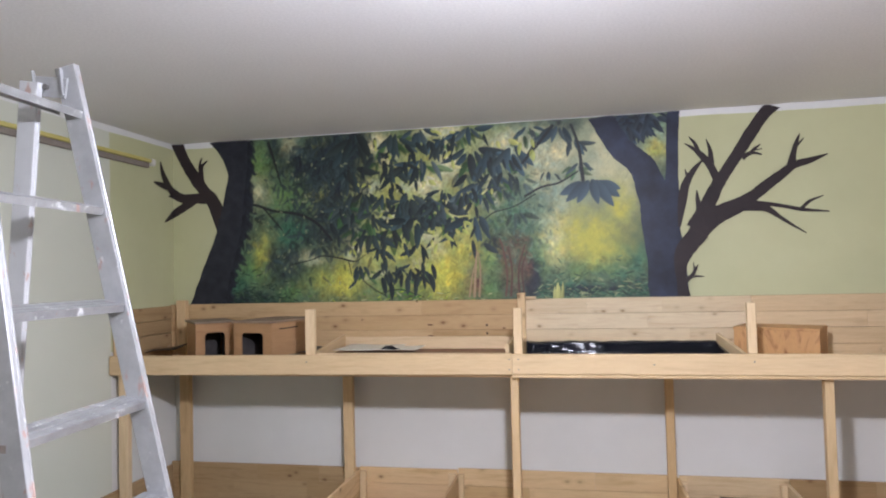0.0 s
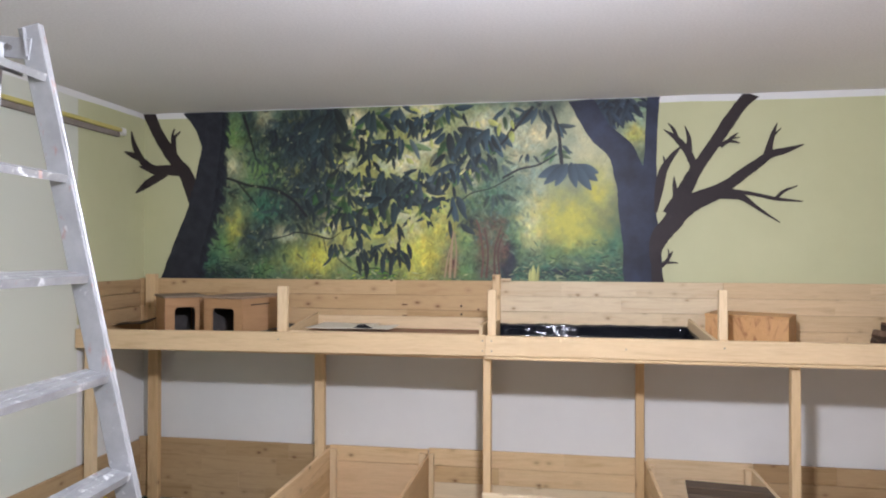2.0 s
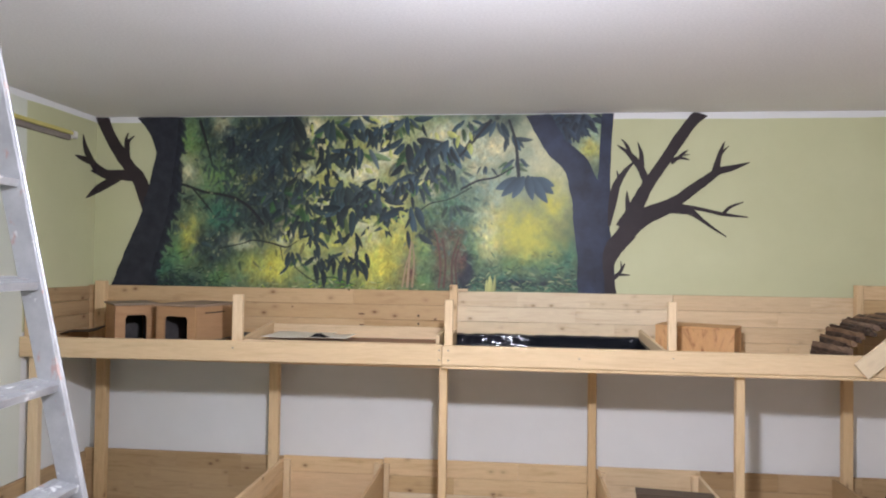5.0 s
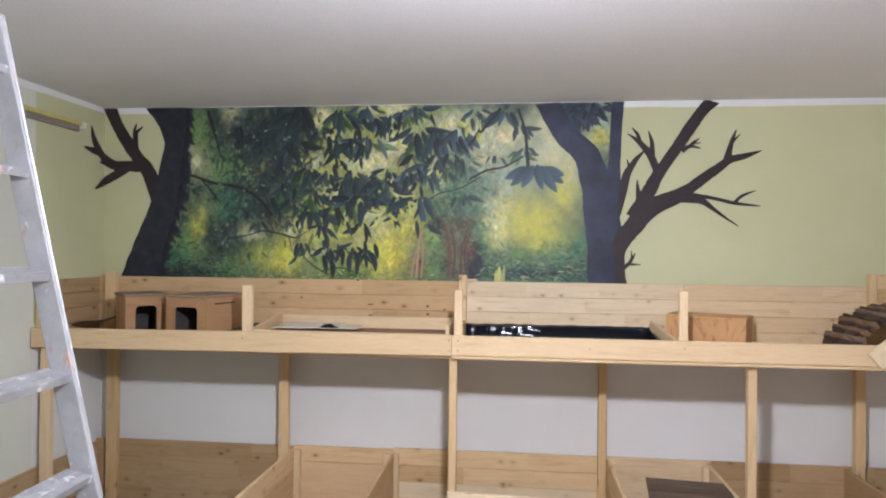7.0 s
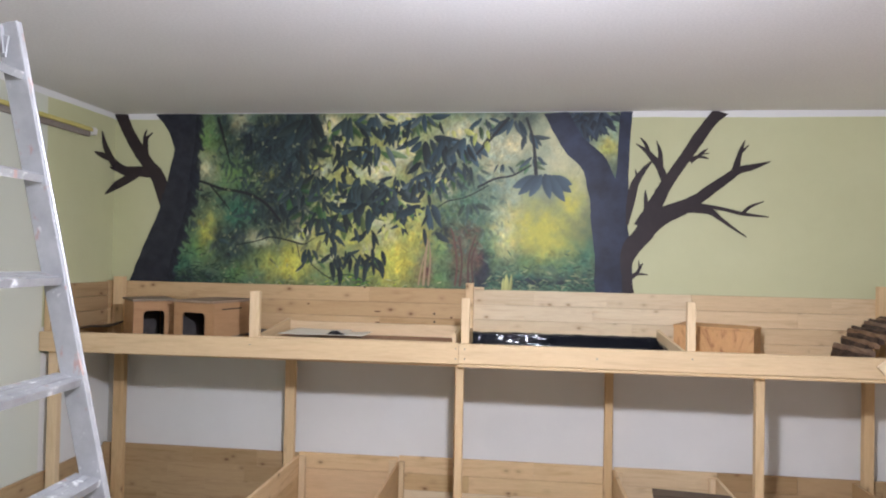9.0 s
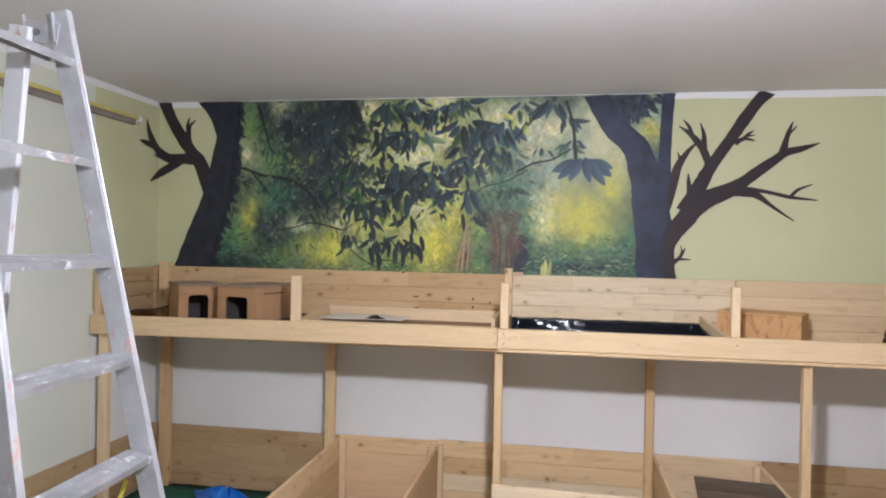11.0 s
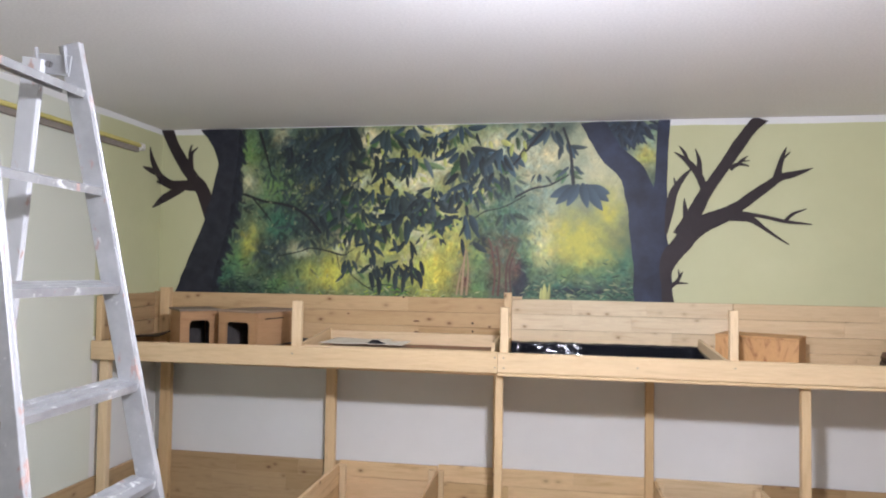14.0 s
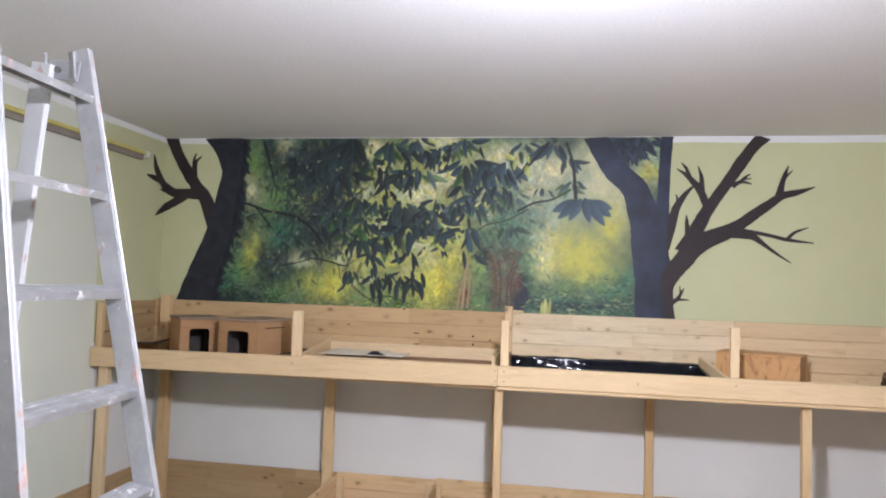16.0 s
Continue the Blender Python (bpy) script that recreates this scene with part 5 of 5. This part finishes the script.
foil_liner(-0.296, 0.748, 3.795, 4.212, SHELF + 0.045, SHELF + 0.114, SHELF + 0.092, 5)
sheet("black_liner", LINER, -2.588, -2.39, 4.00, 4.225, SHELF + 0.084, "black plastic liner on the shelf floor", "liner", 0.007, 20, 12, 0.002, pose(-2.50, 4.1, SHELF + 0.084, 4.0, -9.0, 0) @ pose(2.50, -4.1, -SHELF - 0.084))
sheet("black_liner", LINER, -1.545, -1.41, 3.86, 4.15, SHELF + 0.090, "black plastic liner beside the tray", "liner", 0.006, 12, 13, 0.002)


def crate(x, y, z, w, d, h, turn, label, name="plywood_crate", material=None):
    material = material or ORANGE
    m = pose(x, y, z, 0, 0, turn)
    box = thing(name, m, label, "crate")
    part("front", bar_mesh(w, 0.014, h, 0.002), material, box, "", m @ pose(0, -d / 2 + 0.007, h / 2))
    part("back", bar_mesh(w, 0.014, h, 0.002), material, box, "", m @ pose(0, d / 2 - 0.007, h / 2))
    for sx in (-1, 1):
        part("side", bar_mesh(d - 0.030, 0.014, h, 0.002), material, box, "", m @ pose(sx * (w / 2 - 0.008), 0, h / 2, 0, 0, 90))
    part("lid", bar_mesh(w + 0.004, d + 0.004, 0.012, 0.002), material, box, "", m @ pose(0, 0, h + 0.0065))
    return box


crate(1.019, 4.089, SHELF, 0.395, 0.235, 0.193, -26, "orange-brown figured plywood crate on the shelf")


def stick_mesh(length, radius, seed, material, cut):
    """A rough split stick: bark on the outside, irregular along its length."""
    r = random.Random(seed)
    bm = bmesh.new()
    n, rings = 9, 7
    prev = None
    for k in range(rings):
        x = (k / (rings - 1) - 0.5) * length
        ring = []
        for i in range(n):
            a = 2 * math.pi * i / n
            q = radius * (1 + r.uniform(-0.22, 0.22)) * (0.75 if math.sin(a) < -0.3 else 1)
            ring.append(bm.verts.new((x, q * math.cos(a), q * math.sin(a) * 0.8)))
        if prev:
            for i in range(n):
                bm.faces.new((prev[i], prev[(i + 1) % n], ring[(i + 1) % n], ring[i]))
        else:
            bm.faces.new(ring)
        prev = ring
    bm.faces.new(prev[::-1])
    bmesh.ops.recalc_face_normals(bm, faces=bm.faces)
    return bm


bridge = thing("bark_bridge", pose(2.02, 4.0, SHELF), "arched bridge of dark rough bark sticks", "bridge")
for i in range(36):
    a = math.radians(176 - i * 4.9)
    cx, cz = 2.02 + 0.383 * math.cos(a), SHELF + 0.268 * math.sin(a)
    part("stick", stick_mesh(0.335 + 0.03 * math.sin(i * 2.3), 0.022 + 0.003 * math.sin(i * 1.7), 40 + i, BARK, BARK_CUT), (BARK, BARK_CUT, BARK, BARK, BARK_PALE, BARK, BARK_CUT)[i % 7], bridge, "", pose(cx + 0.004 * math.sin(i * 2.9), 4.02 + 0.012 * math.sin(i * 4.1), max(cz, SHELF + 0.024), 0, 0, 90 + (i % 5 - 2) * 1.8) @ pose(0, 0, 0, math.degrees(a) - 90, 0, 0))
tagged(bar("ramp_board", None, PINE_PALE, (1.822, 3.6885, 1.262), (0.44, 0.016, 0.092), (0, -41, 0), 0.003), "narrow pale pine board fixed askew to the front board", "board")

# ---- things on the lower tier ----
def stool(x, y, z, w, d, h, turn):
    m = pose(x, y, z, 0, 0, turn)
    s = thing("small_stool", m, "dark stained wooden stool with slatted top", "stool")
    for k in range(3):
        part("slat", bar_mesh(w, d / 3 - 0.006, 0.018, 0.003), STAINED, s, "", m @ pose(0, -d / 2 + d / 3 * (k + 0.5), h - 0.009))
    for sx in (-1, 1):
        for sy in (-1, 1):
            part("leg", bar_mesh(h - 0.02, 0.05, 0.05, 0.004), STAINED, s, "", m @ pose(sx * (w / 2 - 0.045), sy * (d / 2 - 0.045), (h - 0.02) / 2, 0, 90, 0))
    for zz, hh in ((h - 0.028, 0.018), (h * 0.52, 0.045)):
        for sy in (-1, 1):
            part("rail", bar_mesh(w - 0.145, 0.03, hh, 0.003), STAINED, s, "", m @ pose(0, sy * (d / 2 - 0.045), zz))
    for sx in (-1, 1):
        part("rail", bar_mesh(d - 0.145, 0.03, 0.04, 0.003), STAINED, s, "", m @ pose(sx * (w / 2 - 0.045), 0, h * 0.42, 0, 0, 90))
    part("shelf", bar_mesh(w - 0.15, d - 0.15, 0.012, 0.002), STAINED, s, "", m @ pose(0, 0, h * 0.30))
    return s


stool(0.868, 3.866, 0.0565, 0.405, 0.34, 0.36, -7)


def tipped_box(x, y, z, w, d, h, turn, label):
    """A box lying on its side with the opening to the front."""
    m = pose(x, y, z, 0, 0, turn)
    b = thing("open_box", m, label, "box")
    part("top", bar_mesh(w, d, 0.014, 0.002), TENTED, b, "knotty stained pine top board", m @ pose(0, 0, h - 0.007))
    part("base", bar_mesh(w, d, 0.014, 0.002), ORANGE, b, "", m @ pose(0, 0, 0.007))
    for sx in (-1, 1):
        part("end", bar_mesh(h - 0.029, 0.014, d, 0.002), ORANGE, b, "", m @ pose(sx * (w / 2 - 0.007), 0, h / 2, 0, 90, 0) @ pose(0, 0, 0, 90, 0, 0))
    # shade of the hollow put into a near-black back
    part("back", bar_mesh(w - 0.029, 0.012, h - 0.029, 0.002), DARK, b, "inside wall blackened as shade", m @ pose(0, d / 2 - 0.006, h / 2))
    return b


tipped_box(0.041, 3.525, 0.0565, 0.36, 0.20, 0.252, -28, "plywood box lying on its side, dark inside")


def lean_to(x, y, z, w, d, h, turn, label):
    """A small house with an upright front and a dark roof that falls to the back."""
    m = pose(x, y, z, 0, 0, turn)
    b = thing("small_animal_house", m, label, "animal house")
    edge = [(-w / 2, 0.0), (w / 2 + 0.05, 0.0), (w / 2 + 0.06, h * 0.66), (w / 2 + 0.025, h * 0.74), (w / 2 + 0.02, h * 0.84), (w / 2 - 0.02, h * 0.83), (w * 0.1, h * 0.93), (-w / 2, h)]
    part("front", prism(edge, -0.007, 0.007, 0.0), ORANGE_RED, b, "worn orange-stained front panel", m @ pose(0, -d / 2, 0, 90, 0, 0))
    part("back", bar_mesh(w, 0.014, h * 0.5, 0.002), ORANGE_RED, b, "", m @ pose(0, d / 2, h * 0.25))
    for sx in (-1, 1):
        part("side", bar_mesh(d - 0.03, 0.012, h * 0.5, 0.002), ORANGE_RED, b, "", m @ pose(sx * (w / 2 - 0.007), 0, h * 0.25, 0, 0, 90))
    slope = math.degrees(math.atan2(h * 0.5, d))
    part("roof", bar_mesh(w - 0.012, math.hypot(d - 0.02, h * 0.4), 0.010, 0.002), STAINED, b, "dark sloping roof", m @ pose(0, 0.008, h * 0.68, -slope * 0.85, 0, 0))
    return b


lean_to(-0.512, 3.66, 0.0565, 0.30, 0.20, 0.280, -13, "orange-brown plywood animal house with dark sloping roof")
crate(0.335, 3.27, 0.0565, 0.30, 0.26, 0.262, 10, "figured plywood box with swirling grain", "plywood_box", RINGED)
crate(-0.205, 3.24, 0.0565, 0.35, 0.30, 0.243, -2, "pale pine box with streaked grain", "pine_box", STREAKED)


# ---- step ladder ----
LEAN, YAW, PITCH = 0.187, 1.627, 0.286
along = Vector((math.cos(YAW), math.sin(YAW), 0))
out = Vector((math.sin(YAW), -math.cos(YAW), 0))


def rung_end(side, i):
    c = Vector((-1.375, 1.830, 2.097)) + PITCH * i * (Vector((0, 0, -math.cos(LEAN))) + out * math.sin(LEAN))
    return c + along * 0.007 + along * side * (0.359 + 0.033 * i) / 2


def frame_of(x_axis, y_axis, origin):
    x = x_axis.normalized()
    z = x.cross(y_axis).normalized()
    y = z.cross(x)
    return Matrix.Translation(origin) @ Matrix((x, y, z)).transposed().to_4x4()


def box_rail(length, depth, width, side):
    """A closed rail along X with rounded edges; width on the outer side, depth to -z, a shallow groove down its front."""
    bm = bmesh.new()
    g, w = width * 0.28, side * width
    prof = [(0, 0), (side * g, 0), (side * (g + 0.0015), -0.0015), (side * (width - g - 0.0015), -0.0015), (side * (width - g), 0), (w, 0), (w, -depth), (0, -depth)]
    rows = [[bm.verts.new((x, a, b)) for a, b in prof] for x in (0, length)]
    n = len(prof)
    for i in range(n):
        j = (i + 1) % n
        bm.faces.new((rows[0][i], rows[0][j], rows[1][j], rows[1][i]))
    bm.faces.new(rows[0])
    bm.faces.new(rows[1][::-1])
    bmesh.ops.recalc_face_normals(bm, faces=bm.faces)
    corner = lambda v: min(abs(v.co.y), abs(v.co.y - w)) < 1e-6 and min(abs(v.co.z), abs(v.co.z + depth)) < 1e-6
    bmesh.ops.bevel(bm, geom=[e for e in bm.edges if abs(e.verts[0].co.x - e.verts[1].co.x) > 0.1 and corner(e.verts[0])], offset=0.003, segments=2, affect="EDGES", profile=0.5)
    return bm


def tread(length):
    """A hollow step with a lipped front edge and ribs along the top; x along, y back, z up."""
    bm = bmesh.new()
    prof = [(0, 0), (0.004, 0.001), (0.020, 0.001), (0.021, -0.0015), (0.024, -0.0015), (0.025, 0.001), (0.042, 0.001), (0.043, -0.0015), (0.046, -0.0015), (0.047, 0.001), (0.064, 0.001), (0.066, -0.002), (0.066, -0.022), (0.062, -0.022), (0.060, -0.006), (0.006, -0.006), (0.005, -0.021), (0, -0.021)]
    rows = [[bm.verts.new((x, a * 1.15, b)) for a, b in prof] for x in (-length / 2, length / 2)]
    n = len(prof)
    for i in range(n):
        j = (i + 1) % n
        bm.faces.new((rows[0][i], rows[0][j], rows[1][j], rows[1][i]))
    bm.faces.new(rows[0])
    bm.faces.new(rows[1][::-1])
    bmesh.ops.recalc_face_normals(bm, faces=bm.faces)
    return bm


ladder = thing("step_ladder", pose(-1.2, 1.9, 0), "paint-splashed aluminium step ladder standing open", "ladder")
for side in (-1, 1):
    top, low = rung_end(side, -0.50), rung_end(side, 7.0)
    axis = (top - low).normalized()
    foot = low - axis * (low.z / axis.z)
    m = frame_of(axis, along, foot + out * 0.004)
    length = (top - foot).length
    if m.col[2].to_3d().dot(out) < 0:
        m = m @ pose(0, 0, 0, 180, 0, 0)
        mirrored = -1
    else:
        mirrored = 1
    r = part("rail", box_rail(length, 0.064, 0.025, side * mirrored), ALU, ladder, "", m)
    for i in range(8):
        p = rung_end(side, i) + along * side * 0.0252 - out * 0.042 + Vector((0, 0, -0.014))
        part("rung_plug", bar_mesh(0.018, 0.0016, 0.018, 0.0005), SHADOW_PLUG_GREY, r, "square dark rung end", Matrix.Translation(p) @ pose(0, 0, 0, 0, 0, math.degrees(YAW) - 90))
    part("foot_cap", bar_mesh(0.05, 0.03, 0.075, 0.004), NAVY, r, "black rubber foot", pose(foot.x - 0.03, foot.y + side * 0.012, 0.026, 0, 90, 0))
for i in range(8):
    a, b = rung_end(-1, i), rung_end(1, i)
    part("rung", tread((b - a).length - 0.001), ALU_TREAD, ladder, "", Matrix.Translation((a + b) / 2) @ pose(0, 0, 0, 13, 0, math.degrees(YAW)))
# rear support, hinges and strap
for side in (-1, 1):
    top = rung_end(side, -0.30) - out * 0.10 - along * side * 0.03
    low = Vector((-1.86, 1.85 + side * 0.33, 0.0))
    axis = (top - low).normalized()
    m = frame_of(axis, along, low)
    flip = m.col[2].to_3d().dot(out) < 0
    if flip:
        m = m @ pose(0, 0, 0, 180, 0, 0)
    part("support_leg", box_rail((top - low).length, 0.06, 0.022, side * (-1 if flip else 1)), ALU_HAZED, ladder, "", m)
    hinge = rung_end(side, -0.27) - out * 0.082 - along * side * 0.002
    plate = part("hinge", bar_mesh(0.105, 0.006, 0.060, 0.004), ALU, ladder, "pressed metal hinge plate", Matrix.Translation(hinge) @ pose(0, 0, 0, 0, 8, 0))
    for k, dx in enumerate((-0.052, 0.040)):
        part("hinge_flange", bar_mesh(0.080, 0.012, 0.005, 0.001), ALU, plate, "bright folded edge", Matrix.Translation(hinge + Vector((dx, -0.004, 0.012))) @ pose(0, 0, 0, 0, 82, 0))
    part("hinge_pin", round_bar(0.009, 0.016, 10), SCREW, plate, "steel pivot", Matrix.Translation(hinge + Vector((-0.012, -0.004, 0))) @ pose(0, 0, 0, 90, 0, 0))
part("support_bar", bar_mesh(0.60, 0.03, 0.03, 0.003), ALU, ladder, "", pose(-1.845, 1.85, 0.25, 0, 0, 90))
part("strap", bar_mesh(0.34, 0.012, 0.004, 0.001), YELLOW_WEB, ladder, "yellow webbing strap", look((-1.318, 2.10, 0.740), (-1.241, 2.10, 0.946)) @ pose(0, 0, 0, 0, 90, 0))
# red paint smear on the inner face of the far rail
red = rung_end(1, 4.61) - along * 0.0003 - out * 0.028
smear = [(-0.031, -0.016), (-0.020, -0.021), (-0.004, -0.017), (0.012, -0.022), (0.027, -0.012), (0.029, 0.008), (0.014, 0.018), (-0.006, 0.014), (-0.022, 0.019), (-0.031, 0.006)]
part("paint_spot", prism(smear, 0.0, 0.0012, 0.0), RED_PAINT, ladder, "red paint smear", Matrix.Translation(red) @ Matrix((out, Vector((0, 0, 1)), -along)).transposed().to_4x4() @ pose(0, 0, 0, 0, 0, 10))
